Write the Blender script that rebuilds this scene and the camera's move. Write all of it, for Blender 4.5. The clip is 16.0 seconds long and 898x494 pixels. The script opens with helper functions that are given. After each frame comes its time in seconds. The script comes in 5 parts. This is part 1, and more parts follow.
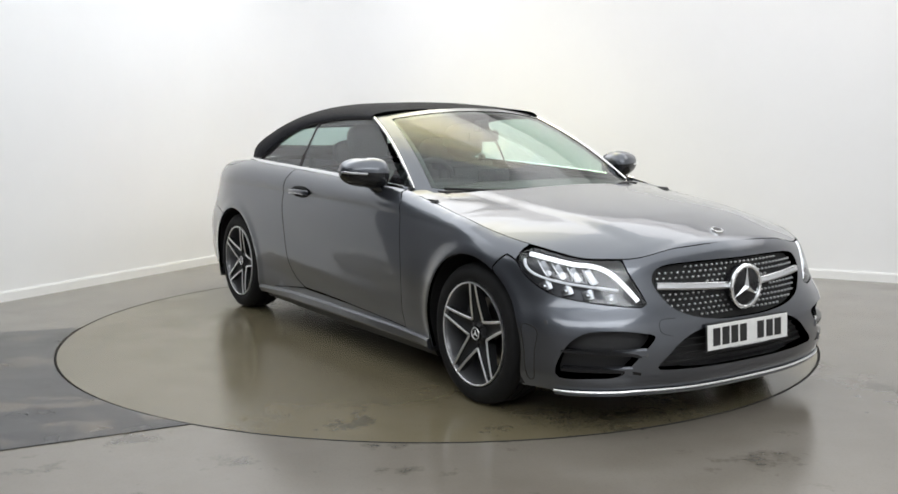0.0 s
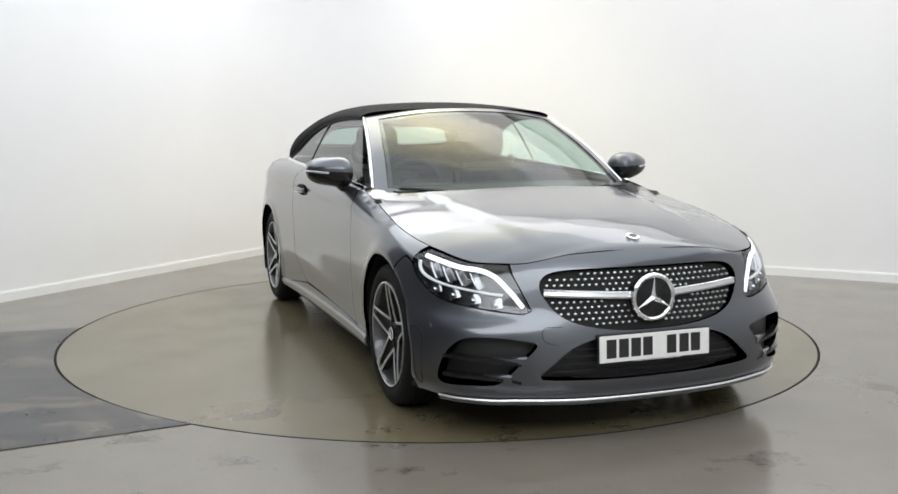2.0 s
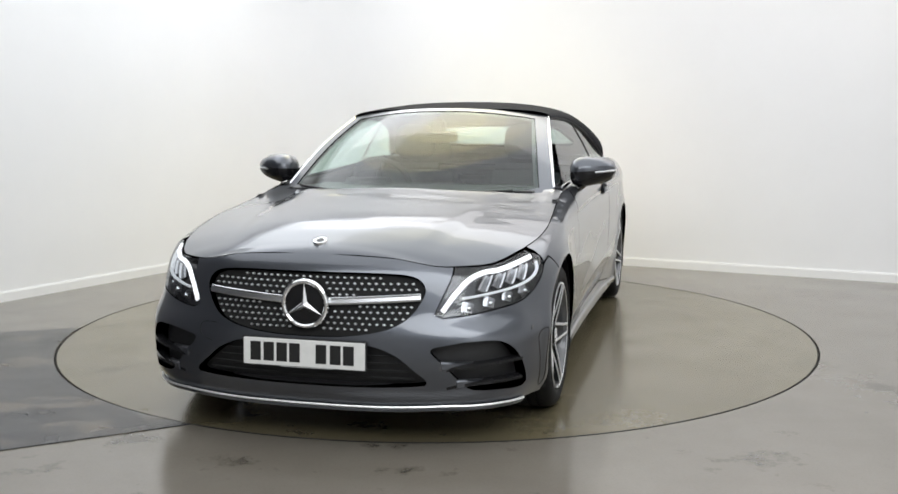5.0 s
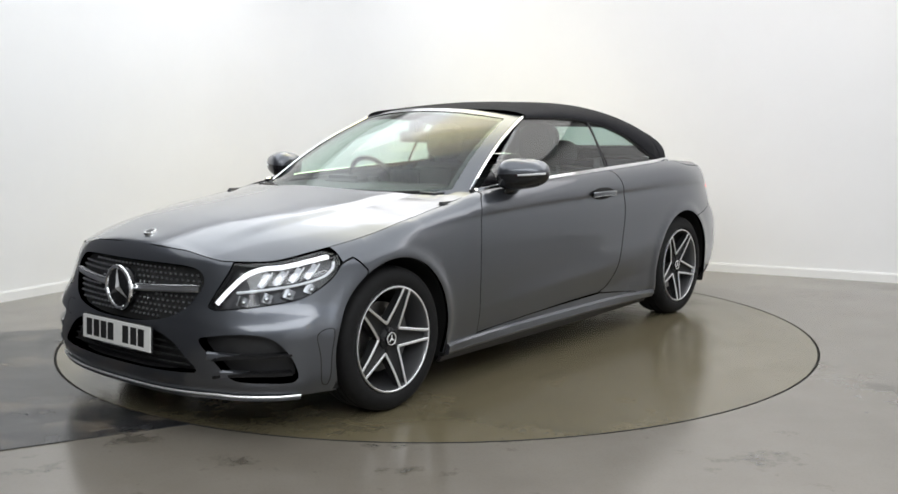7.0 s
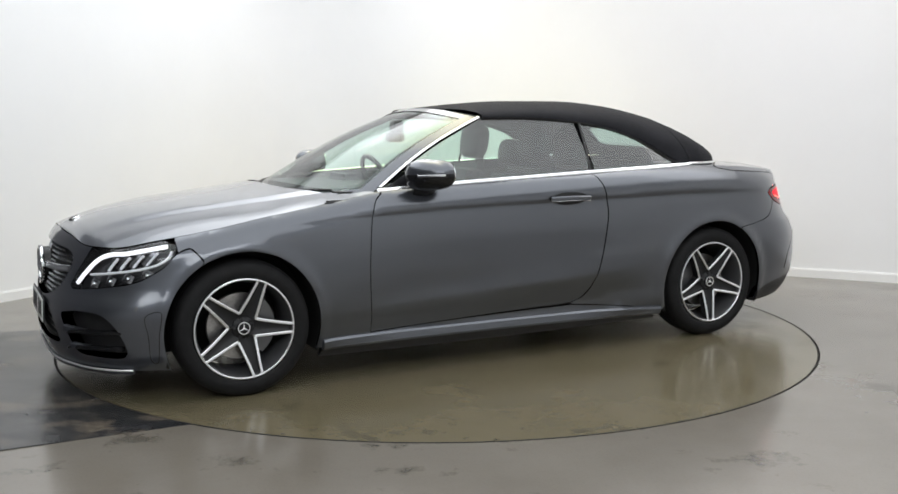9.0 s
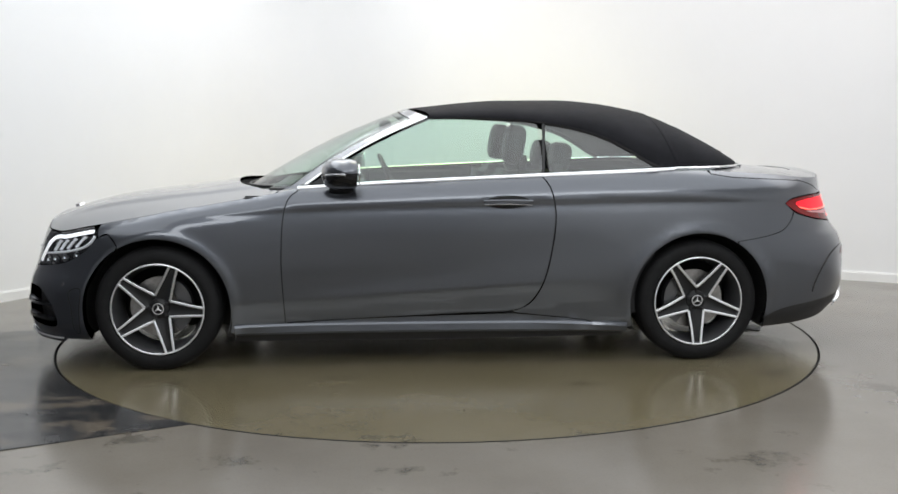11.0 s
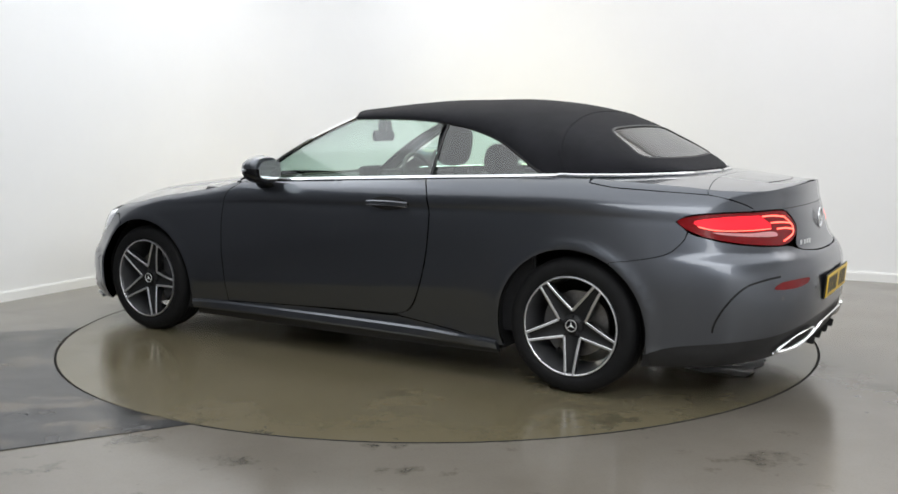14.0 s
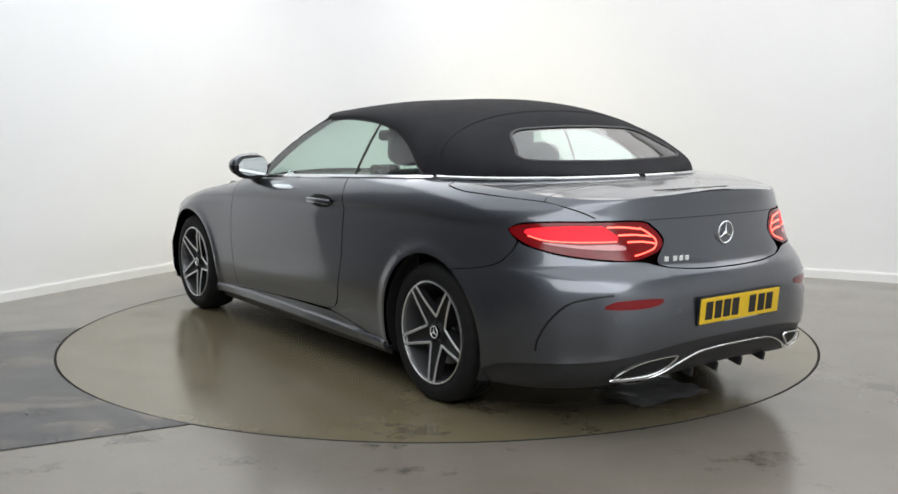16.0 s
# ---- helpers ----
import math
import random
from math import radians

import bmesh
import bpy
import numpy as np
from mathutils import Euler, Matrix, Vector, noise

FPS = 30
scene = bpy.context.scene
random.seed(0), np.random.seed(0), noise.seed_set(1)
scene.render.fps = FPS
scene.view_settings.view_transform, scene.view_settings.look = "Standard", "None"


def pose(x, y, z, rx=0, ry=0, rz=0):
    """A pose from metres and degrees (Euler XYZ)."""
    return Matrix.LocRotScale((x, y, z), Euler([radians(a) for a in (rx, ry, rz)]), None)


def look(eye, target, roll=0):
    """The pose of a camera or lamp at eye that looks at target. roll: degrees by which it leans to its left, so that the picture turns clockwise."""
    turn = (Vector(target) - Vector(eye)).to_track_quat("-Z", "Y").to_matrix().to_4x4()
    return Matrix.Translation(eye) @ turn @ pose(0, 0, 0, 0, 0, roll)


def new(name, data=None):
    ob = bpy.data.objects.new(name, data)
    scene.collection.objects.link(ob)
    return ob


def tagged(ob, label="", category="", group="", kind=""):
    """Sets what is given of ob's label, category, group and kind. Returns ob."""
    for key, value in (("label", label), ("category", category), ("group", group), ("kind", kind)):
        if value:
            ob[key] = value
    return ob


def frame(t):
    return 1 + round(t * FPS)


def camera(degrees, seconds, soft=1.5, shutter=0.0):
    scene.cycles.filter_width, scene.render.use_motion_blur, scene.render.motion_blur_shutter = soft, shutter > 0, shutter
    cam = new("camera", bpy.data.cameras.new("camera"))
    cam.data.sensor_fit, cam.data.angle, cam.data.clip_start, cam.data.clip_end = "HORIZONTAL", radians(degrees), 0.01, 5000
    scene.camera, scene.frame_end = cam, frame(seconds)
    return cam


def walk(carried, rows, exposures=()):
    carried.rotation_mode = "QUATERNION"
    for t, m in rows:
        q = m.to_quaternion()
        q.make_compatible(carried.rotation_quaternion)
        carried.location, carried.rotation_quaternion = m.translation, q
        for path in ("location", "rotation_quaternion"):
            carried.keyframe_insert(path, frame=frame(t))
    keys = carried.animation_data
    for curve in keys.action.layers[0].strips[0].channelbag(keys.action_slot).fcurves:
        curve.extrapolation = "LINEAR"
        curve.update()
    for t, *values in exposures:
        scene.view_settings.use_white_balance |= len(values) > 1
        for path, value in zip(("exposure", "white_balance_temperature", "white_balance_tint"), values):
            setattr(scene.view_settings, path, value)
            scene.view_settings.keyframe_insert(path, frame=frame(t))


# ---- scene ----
from mathutils.geometry import delaunay_2d_cdt

# ---- camera: it stands still while the turntable carries the car round ----
cam = camera(49.14, 16.0, soft=1.6)
EYE = Vector((0.0, -6.062, 1.291))
STAND = look(EYE, EYE + Vector((0.01101, 0.99162, -0.12874)), -0.15)
walk(cam, [(0.0, STAND), (16.0, STAND)])

# the table's turn: seconds and the car's heading in degrees, with a gentle start and then an even pace
TURN = ((0.0, -57.15), (0.5, -58.05), (1.0, -60.55), (1.5, -64.5), (2.0, -70.15), (2.5, -75.95), (3.0, -81.95), (3.5, -87.85),
        (4.0, -93.85), (4.5, -99.8), (5.0, -105.75), (5.5, -111.7), (6.0, -117.65), (6.5, -123.6), (7.0, -129.6), (7.5, -135.6), (8.0, -141.5),
        (8.5, -147.45), (9.0, -153.35), (9.5, -159.2), (10.0, -165.0), (10.5, -170.85), (11.0, -176.65), (11.5, -182.45), (12.0, -188.3), (12.5, -194.1),
        (13.0, -200.0), (13.5, -205.9), (14.0, -211.75), (14.5, -217.5), (15.0, -223.2), (15.5, -228.95), (16.0, -234.75))
CAR_X, CAR_Y = 0.086, 0.101      # the car's middle, off the table's centre
TABLE_R = 2.244

# ---- world and lights ----
world = bpy.data.worlds.new("studio_world")
scene.world = world
world.use_nodes = True
world.node_tree.nodes["Background"].inputs[0].default_value = (0.9, 0.95, 1.0, 1)
world.node_tree.nodes["Background"].inputs[1].default_value = 0.05
scene.view_settings.exposure = 0.0


CORNER = Vector((-1.29, 4.08, 0))
LEFT_DIR = Vector((-1.49, -2.566, 0)).normalized()
RIGHT_DIR = Vector((1.549, -0.795, 0)).normalized()


def studio_lamp(at, along, aim, sx, sy, power, colour, shape="RECTANGLE", spread=180):
    """An area lamp at a place, its long side along a direction, shining towards aim."""
    data = bpy.data.lights.new("studio_light", "AREA")
    data.shape, data.size, data.size_y, data.energy, data.color = shape, sx, sy, power, colour
    data.spread = radians(spread)
    ob = new("studio_light", data)
    z = -Vector(aim).normalized()
    y = z.cross(Vector(along)).normalized()
    x = y.cross(z)
    ob.matrix_world = Matrix.Translation(at) @ Matrix((x, y, z)).transposed().to_4x4()
    return ob


IN_LEFT, IN_RIGHT = Vector((0.865, -0.502, 0)), Vector((-0.457, -0.89, 0))
UP = Vector((0, 0, 1))
# wall washers along both walls, a broad luminous ceiling, a panel at the camera's end, one warm round lamp overhead
studio_lamp(CORNER + LEFT_DIR * 2.6 + IN_LEFT * 1.1 + UP * 3.1, LEFT_DIR, -IN_LEFT * 0.04 - UP, 4.6, 2.0, 29, (0.90, 0.945, 1.0))
studio_lamp(CORNER + RIGHT_DIR * 4.8 + IN_RIGHT * 1.1 + UP * 3.1, RIGHT_DIR, -IN_RIGHT * 0.04 - UP, 8.0, 2.0, 64, (1.0, 0.975, 0.97))
studio_lamp((0.0, -6.1, 3.08), (1, 0, 0), (0, 0, -1), 5.8, 2.4, 195, (0.945, 0.975, 1.0))
studio_lamp((0.5, -1.5, 3.15), RIGHT_DIR, (0, 0, -1), 7.8, 6.4, 235, (0.93, 0.965, 1.0))
for size, power in ((2.8, 10.0), (2.1, 7.0), (1.4, 4.0), (0.8, 1.4)):
    studio_lamp((0.05, 1.52, 3.07 + size * 0.01), (1, 0, 0), (0, 0, -1), size, size, power, (1.0, 0.87, 0.34), "DISK", 110)


# ---- materials ----
def material(name, colour, rough=0.5, metal=0.0, coat=0.0, var=0.0, scale=8.0, bump=0.0, bump_scale=60.0, emit=0.0, rough_var=0.0, spec=0.5, second=None):
    m = bpy.data.materials.new(name)
    m.use_nodes = True
    nt = m.node_tree
    b = nt.nodes["Principled BSDF"]
    b.inputs["Base Color"].default_value = (*colour, 1)
    b.inputs["Roughness"].default_value, b.inputs["Metallic"].default_value = rough, metal
    b.inputs["Coat Weight"].default_value, b.inputs["Coat Roughness"].default_value = coat, 0.04
    b.inputs["Specular IOR Level"].default_value = spec
    tex = nt.nodes.new("ShaderNodeTexCoord")
    if var or second:
        n1, ramp = nt.nodes.new("ShaderNodeTexNoise"), nt.nodes.new("ShaderNodeValToRGB")
        n1.inputs["Scale"].default_value, n1.inputs["Detail"].default_value = scale, 8
        n1.inputs["Roughness"].default_value = 0.65
        nt.links.new(tex.outputs["Object"], n1.inputs["Vector"])
        ramp.color_ramp.elements[0].position, ramp.color_ramp.elements[1].position = 0.32, 0.68
        ramp.color_ramp.elements[0].color = (*[c * (1 - var) for c in colour], 1)
        ramp.color_ramp.elements[1].color = (*(second or [min(1, c * (1 + var)) for c in colour]), 1)
        nt.links.new(n1.outputs["Fac"], ramp.inputs["Fac"])
        nt.links.new(ramp.outputs["Color"], b.inputs["Base Color"])
        if rough_var:
            mp = nt.nodes.new("ShaderNodeMapRange")
            mp.inputs["To Min"].default_value, mp.inputs["To Max"].default_value = rough - rough_var, rough + rough_var
            nt.links.new(n1.outputs["Fac"], mp.inputs["Value"])
            nt.links.new(mp.outputs["Result"], b.inputs["Roughness"])
    if bump:
        n2, bp = nt.nodes.new("ShaderNodeTexNoise"), nt.nodes.new("ShaderNodeBump")
        n2.inputs["Scale"].default_value, n2.inputs["Detail"].default_value = bump_scale, 4
        bp.inputs["Strength"].default_value, bp.inputs["Distance"].default_value = bump, 0.002
        nt.links.new(tex.outputs["Object"], n2.inputs["Vector"])
        nt.links.new(n2.outputs["Fac"], bp.inputs["Height"])
        nt.links.new(bp.outputs["Normal"], b.inputs["Normal"])
    if emit:
        b.inputs["Emission Color"].default_value = (*colour, 1)
        b.inputs["Emission Strength"].default_value = emit
    return m


def glass(name, tint, ior=1.5, rough=0.0):
    """A thin pane: tinted see-through with a gloss that grows at grazing angles."""
    m = bpy.data.materials.new(name)
    m.use_nodes = True
    nt = m.node_tree
    nt.nodes.remove(nt.nodes["Principled BSDF"])
    tr, gl, mix, lw, pw, mu, ad = (nt.nodes.new("ShaderNode" + k) for k in ("BsdfTransparent", "BsdfGlossy", "MixShader", "LayerWeight", "Math", "Math", "Math"))
    tr.inputs["Color"].default_value = (*tint, 1)
    gl.inputs["Roughness"].default_value = rough
    lw.inputs["Blend"].default_value = 0.5
    pw.operation, mu.operation, ad.operation = "POWER", "MULTIPLY", "ADD"
    base = ((ior - 1) / (ior + 1)) ** 2 * 1.9
    pw.inputs[1].default_value, mu.inputs[1].default_value, ad.inputs[1].default_value = 5.0, 1 - base, base
    nt.links.new(lw.outputs["Facing"], pw.inputs[0])
    nt.links.new(pw.outputs[0], mu.inputs[0])
    nt.links.new(mu.outputs[0], ad.inputs[0])
    nt.links.new(ad.outputs[0], mix.inputs[0])
    nt.links.new(tr.outputs[0], mix.inputs[1])
    nt.links.new(gl.outputs[0], mix.inputs[2])
    nt.links.new(mix.outputs[0], nt.nodes["Material Output"].inputs["Surface"])
    return m


PAINT = material("grey_metallic_paint", (0.096, 0.103, 0.119), 0.30, 0.85, 1.0, var=0.06, scale=900)
PAINT.node_tree.nodes["Principled BSDF"].inputs["Coat Roughness"].default_value = 0.04
BLACK_GLOSS = material("gloss_black_plastic", (0.010, 0.010, 0.011), 0.15, spec=0.35)
BLACK_PLASTIC = material("black_plastic", (0.014, 0.014, 0.015), 0.5, bump=0.15, bump_scale=900, var=0.15, scale=30)
DARK = material("dark_underbody", (0.008, 0.008, 0.008), 0.8, var=0.2, scale=12)
CHROME = material("bright_chrome", (0.86, 0.87, 0.88), 0.08, 1.0, var=0.02, scale=40)
SATIN = material("satin_silver", (0.72, 0.73, 0.75), 0.28, 1.0, var=0.03, scale=60)
TRIM_BRIGHT = material("brushed_bright_trim", (0.90, 0.90, 0.90), 0.42, 0.85, var=0.03, scale=60)
RUBBER = material("tyre_rubber", (0.008, 0.008, 0.0085), 0.7, var=0.2, scale=25, bump=0.3, bump_scale=300, spec=0.22)
ALLOY = material("machined_alloy", (0.85, 0.86, 0.88), 0.36, 1.0, var=0.04, scale=90)
ALLOY_DARK = material("grey_painted_alloy", (0.10, 0.101, 0.105), 0.35, 0.5, 0.6, var=0.06, scale=200)
BRAKE = material("brake_disc_steel", (0.32, 0.31, 0.3), 0.35, 1.0, var=0.2, scale=40)
FABRIC = material("black_soft_top_fabric", (0.013, 0.013, 0.016), 0.92, var=0.22, scale=6, bump=0.6, bump_scale=700, spec=0.25)
LEATHER = material("black_leather", (0.018, 0.018, 0.02), 0.5, var=0.2, scale=20, bump=0.25, bump_scale=250)
GLASS_W = glass("windscreen_glass", (0.80, 0.91, 0.86), 1.5)
GLASS_S = glass("side_window_glass", (0.72, 0.88, 0.82), 1.72)
GLASS_R = glass("rear_window_glass", (0.62, 0.74, 0.72), 1.95)
GLASS_L = glass("lamp_lens", (0.93, 0.95, 0.97), 1.45)
MIRROR = material("mirror_glass", (0.8, 0.85, 0.85), 0.02, 1.0)
LAMP_WHITE = material("lit_white_light_guide", (0.98, 0.98, 1.0), 0.3, emit=1.05)
LAMP_SOFT = material("frosted_light_guide", (0.80, 0.81, 0.83), 0.35, emit=0.18)
LAMP_RED = material("lit_red_light_guide", (0.95, 0.02, 0.035), 0.4, emit=0.55, spec=0.2)
RED_LENS = material("red_lamp_lens", (0.17, 0.003, 0.005), 0.12, var=0.15, scale=30, spec=0.35)
RED_PALE = material("pale_red_reverse_lens", (0.62, 0.28, 0.29), 0.25, coat=0.1, var=0.1, scale=30)
PLATE_W = material("white_number_plate", (0.72, 0.72, 0.7), 0.35, var=0.04, scale=30)
PLATE_Y = material("yellow_number_plate", (0.75, 0.50, 0.02), 0.35, var=0.04, scale=30)
INK = material("plate_black", (0.01, 0.01, 0.01), 0.45)
WALL = material("white_wall_paint", (0.80, 0.80, 0.80), 0.75, var=0.015, scale=1.2, bump=0.08, bump_scale=120)
WALL_DARK = material("dark_unseen_wall", (0.11, 0.11, 0.118), 0.8, var=0.05, scale=1.5)
WALL_GREY = material("grey_wall_paint", (0.55, 0.55, 0.56), 0.8, var=0.04, scale=1.5)
SKIRTING = material("white_skirting", (0.82, 0.82, 0.81), 0.4, var=0.02, scale=5)
CEILING = material("pale_grey_ceiling", (0.72, 0.73, 0.74), 0.8, var=0.02, scale=2)


def floor_material(name, base, light, stain, rough, big=0.9, cover=0.585, stretch=(1, 1, 1), gloss=0.95):
    """Sealed concrete: broad clouds, darker stains with soft shapes, fine speckle, uneven gloss."""
    m = bpy.data.materials.new(name)
    m.use_nodes = True
    nt = m.node_tree
    b = nt.nodes["Principled BSDF"]
    tex = nt.nodes.new("ShaderNodeTexCoord")

    mp = nt.nodes.new("ShaderNodeMapping")
    mp.inputs["Scale"].default_value = stretch
    nt.links.new(tex.outputs["Object"], mp.inputs["Vector"])

    def tone(scale, lo, hi, detail=8, rough_=0.6):
        n, r = nt.nodes.new("ShaderNodeTexNoise"), nt.nodes.new("ShaderNodeMapRange")
        n.inputs["Scale"].default_value, n.inputs["Detail"].default_value, n.inputs["Roughness"].default_value = scale, detail, rough_
        r.inputs["From Min"].default_value, r.inputs["From Max"].default_value = lo, hi
        nt.links.new(mp.outputs["Vector"], n.inputs["Vector"])
        nt.links.new(n.outputs["Fac"], r.inputs["Value"])
        return r.outputs["Result"]

    def mix(fac, a, c, amount=1.0):
        x = nt.nodes.new("ShaderNodeMix")
        x.data_type = "RGBA"
        for sock, val in ((x.inputs[6], a), (x.inputs[7], c)):
            if isinstance(val, tuple):
                sock.default_value = (*val, 1)
            else:
                nt.links.new(val, sock)
        k = nt.nodes.new("ShaderNodeMath")
        k.operation = "MULTIPLY"
        k.inputs[1].default_value = amount
        nt.links.new(fac, k.inputs[0])
        nt.links.new(k.outputs[0], x.inputs[0])
        return x.outputs[2]

    col = mix(tone(big, 0.35, 0.65), base, light)
    col = mix(tone(2.6, cover, cover + 0.075, 10, 0.68), col, stain, 0.75)
    col = mix(tone(90, 0.5, 0.8, 3), col, stain, 0.18)
    nt.links.new(col, b.inputs["Base Color"])
    rg = nt.nodes.new("ShaderNodeMapRange")
    rg.inputs["To Min"].default_value, rg.inputs["To Max"].default_value = rough * 0.7, rough * 1.35
    nt.links.new(tone(2.4, 0.3, 0.7), rg.inputs["Value"])
    nt.links.new(rg.outputs["Result"], b.inputs["Roughness"])
    b.inputs["Specular IOR Level"].default_value = gloss
    bp = nt.nodes.new("ShaderNodeBump")
    bp.inputs["Strength"].default_value, bp.inputs["Distance"].default_value = 0.05, 0.002
    nt.links.new(tone(14, 0.2, 0.8), bp.inputs["Height"])
    nt.links.new(bp.outputs["Normal"], b.inputs["Normal"])
    return m


FLOOR = floor_material("sealed_grey_concrete", (0.146, 0.130, 0.108), (0.180, 0.162, 0.137), (0.068, 0.060, 0.047), 0.17)
TABLE = floor_material("turntable_floor_paint", (0.126, 0.107, 0.063), (0.154, 0.132, 0.085), (0.058, 0.050, 0.030), 0.20)
SLATE = floor_material("dark_floor_plate", (0.018, 0.019, 0.021), (0.032, 0.032, 0.034), (0.125, 0.104, 0.080), 0.22, 1.3, 0.525, (0.9, 1.5, 1), 0.5)


# ---- mesh helpers ----
def link(name, bm, mat, parent=None, label=""):
    me = bpy.data.meshes.new(name)
    bm.to_mesh(me)
    bm.free()
    ob = new(name, me)
    if mat:
        me.materials.append(mat)
    ob.parent = parent
    if label:
        tagged(ob, label)
    return ob


def part(name, bm, mat, parent, label="", smooth=True):
    for f in bm.faces:
        f.smooth = smooth
    if smooth:
        for e in bm.edges:
            if len(e.link_faces) == 2 and e.calc_face_angle() > 0.6:
                e.smooth = False
    return link(name, bm, mat, parent, label)


def box(bm, lo, hi, bevel=0.0):
    r = bmesh.ops.create_cube(bm, size=1.0)
    c = [(a + b) / 2 for a, b in zip(lo, hi)]
    d = [b - a for a, b in zip(lo, hi)]
    for v in r["verts"]:
        v.co = Vector([c[i] + v.co[i] * d[i] for i in range(3)])
    if bevel:
        es = list({e for v in r["verts"] for e in v.link_edges})
        bmesh.ops.bevel(bm, geom=es, offset=bevel, segments=2, affect="EDGES")
    return bm


def lathe(bm, prof, n=64, axis="y", at=(0, 0, 0)):
    """Turn a profile of (radius, offset along the axis)."""
    rows = []
    for k in range(n):
        a = 2 * math.pi * k / n
        row = []
        for r, o in prof:
            p = {"y": (r * math.cos(a), o, r * math.sin(a)), "x": (o, r * math.cos(a), r * math.sin(a)), "z": (r * math.cos(a), r * math.sin(a), o)}[axis]
            row.append(bm.verts.new(Vector(p) + Vector(at)))
        rows.append(row)
    for k in range(n):
        a, b = rows[k], rows[(k + 1) % n]
        for i in range(len(prof) - 1):
            bm.faces.new((a[i], a[i + 1], b[i + 1], b[i]))
    bmesh.ops.recalc_face_normals(bm, faces=bm.faces)
    return bm


def curve(*knots):
    """A smooth function through (x, value) knots that does not overshoot."""
    k = sorted(knots)
    xs, ys = np.array([a for a, _ in k], float), np.array([b for _, b in k], float)
    h, d = np.diff(xs), np.diff(ys) / np.diff(xs)
    m = np.concatenate([[d[0]], np.where(d[:-1] * d[1:] > 0, 2 * d[:-1] * d[1:] / (d[:-1] + d[1:] + 1e-12 * np.sign(d[:-1] + d[1:] + 1e-30)), 0), [d[-1]]])

    def f(x):
        x = np.clip(np.asarray(x, float), xs[0], xs[-1])
        i = np.clip(np.searchsorted(xs, x) - 1, 0, len(h) - 1)
        t = (x - xs[i]) / h[i]
        return (ys[i] * (1 + 2 * t) * (1 - t) ** 2 + m[i] * h[i] * t * (1 - t) ** 2 + ys[i + 1] * t * t * (3 - 2 * t) + m[i + 1] * h[i] * t * t * (t - 1))
    return f


def smooth_path(pts, step=0.02, closed=False):
    """A rounded line through a few points (Catmull-Rom), evenly cut."""
    p = np.array(pts, float)
    n = len(p)
    out = []
    for i in range(n if closed else n - 1):
        if closed:
            a, b, c, d = p[(i - 1) % n], p[i], p[(i + 1) % n], p[(i + 2) % n]
        else:
            a, b, c, d = p[max(i - 1, 0)], p[i], p[i + 1], p[min(i + 2, n - 1)]
        k = max(2, int(np.linalg.norm(c - b) / step))
        for t in np.linspace(0, 1, k, endpoint=False):
            out.append(0.5 * (2 * b + (c - a) * t + (2 * a - 5 * b + 4 * c - d) * t * t + (3 * b - a - 3 * c + d) * t ** 3))
    if not closed:
        out.append(p[-1])
    return np.array(out)


def loop(*runs, step=0.02):
    """A closed outline from runs of points; each run is rounded, the joins between runs are corners."""
    out = []
    for k, run in enumerate(runs):
        nxt = runs[(k + 1) % len(runs)]
        pts = smooth_path(run, step) if len(run) > 1 else np.array(run, float)
        out.append(pts)
        a, b = pts[-1], np.array(nxt[0], float)
        m = int(np.linalg.norm(b - a) / step)
        if m > 1:
            out.append(a + (b - a) * np.linspace(0, 1, m, endpoint=False)[1:, None])
    p = np.concatenate(out)
    keep = np.linalg.norm(p - np.roll(p, 1, axis=0), axis=1) > 1e-4
    return p[keep]


def inside(poly, q):
    x, y = q[:, 0], q[:, 1]
    res = np.zeros(len(q), bool)
    a, b = poly, np.roll(poly, -1, axis=0)
    for (x0, y0), (x1, y1) in zip(a, b):
        if y0 != y1:
            res ^= ((y0 > y) != (y1 > y)) & (x < (x1 - x0) * (y - y0) / (y1 - y0) + x0)
    return res


def area(p):
    return 0.5 * np.sum(p[:, 0] * np.roll(p[:, 1], -1) - np.roll(p[:, 0], -1) * p[:, 1])


def shrink(p, d):
    p = p if area(p) > 0 else p[::-1]
    t = np.roll(p, -1, axis=0) - np.roll(p, 1, axis=0)
    t /= np.linalg.norm(t, axis=1, keepdims=True) + 1e-9
    return p + d * np.stack([-t[:, 1], t[:, 0]], -1)


def surface_normals(fn, uv, e=2e-3):
    du = fn(uv[:, 0] + e, uv[:, 1]) - fn(uv[:, 0] - e, uv[:, 1])
    dv = fn(uv[:, 0], uv[:, 1] + e) - fn(uv[:, 0], uv[:, 1] - e)
    n = np.cross(du, dv)
    return n / (np.linalg.norm(n, axis=1, keepdims=True) + 1e-12)


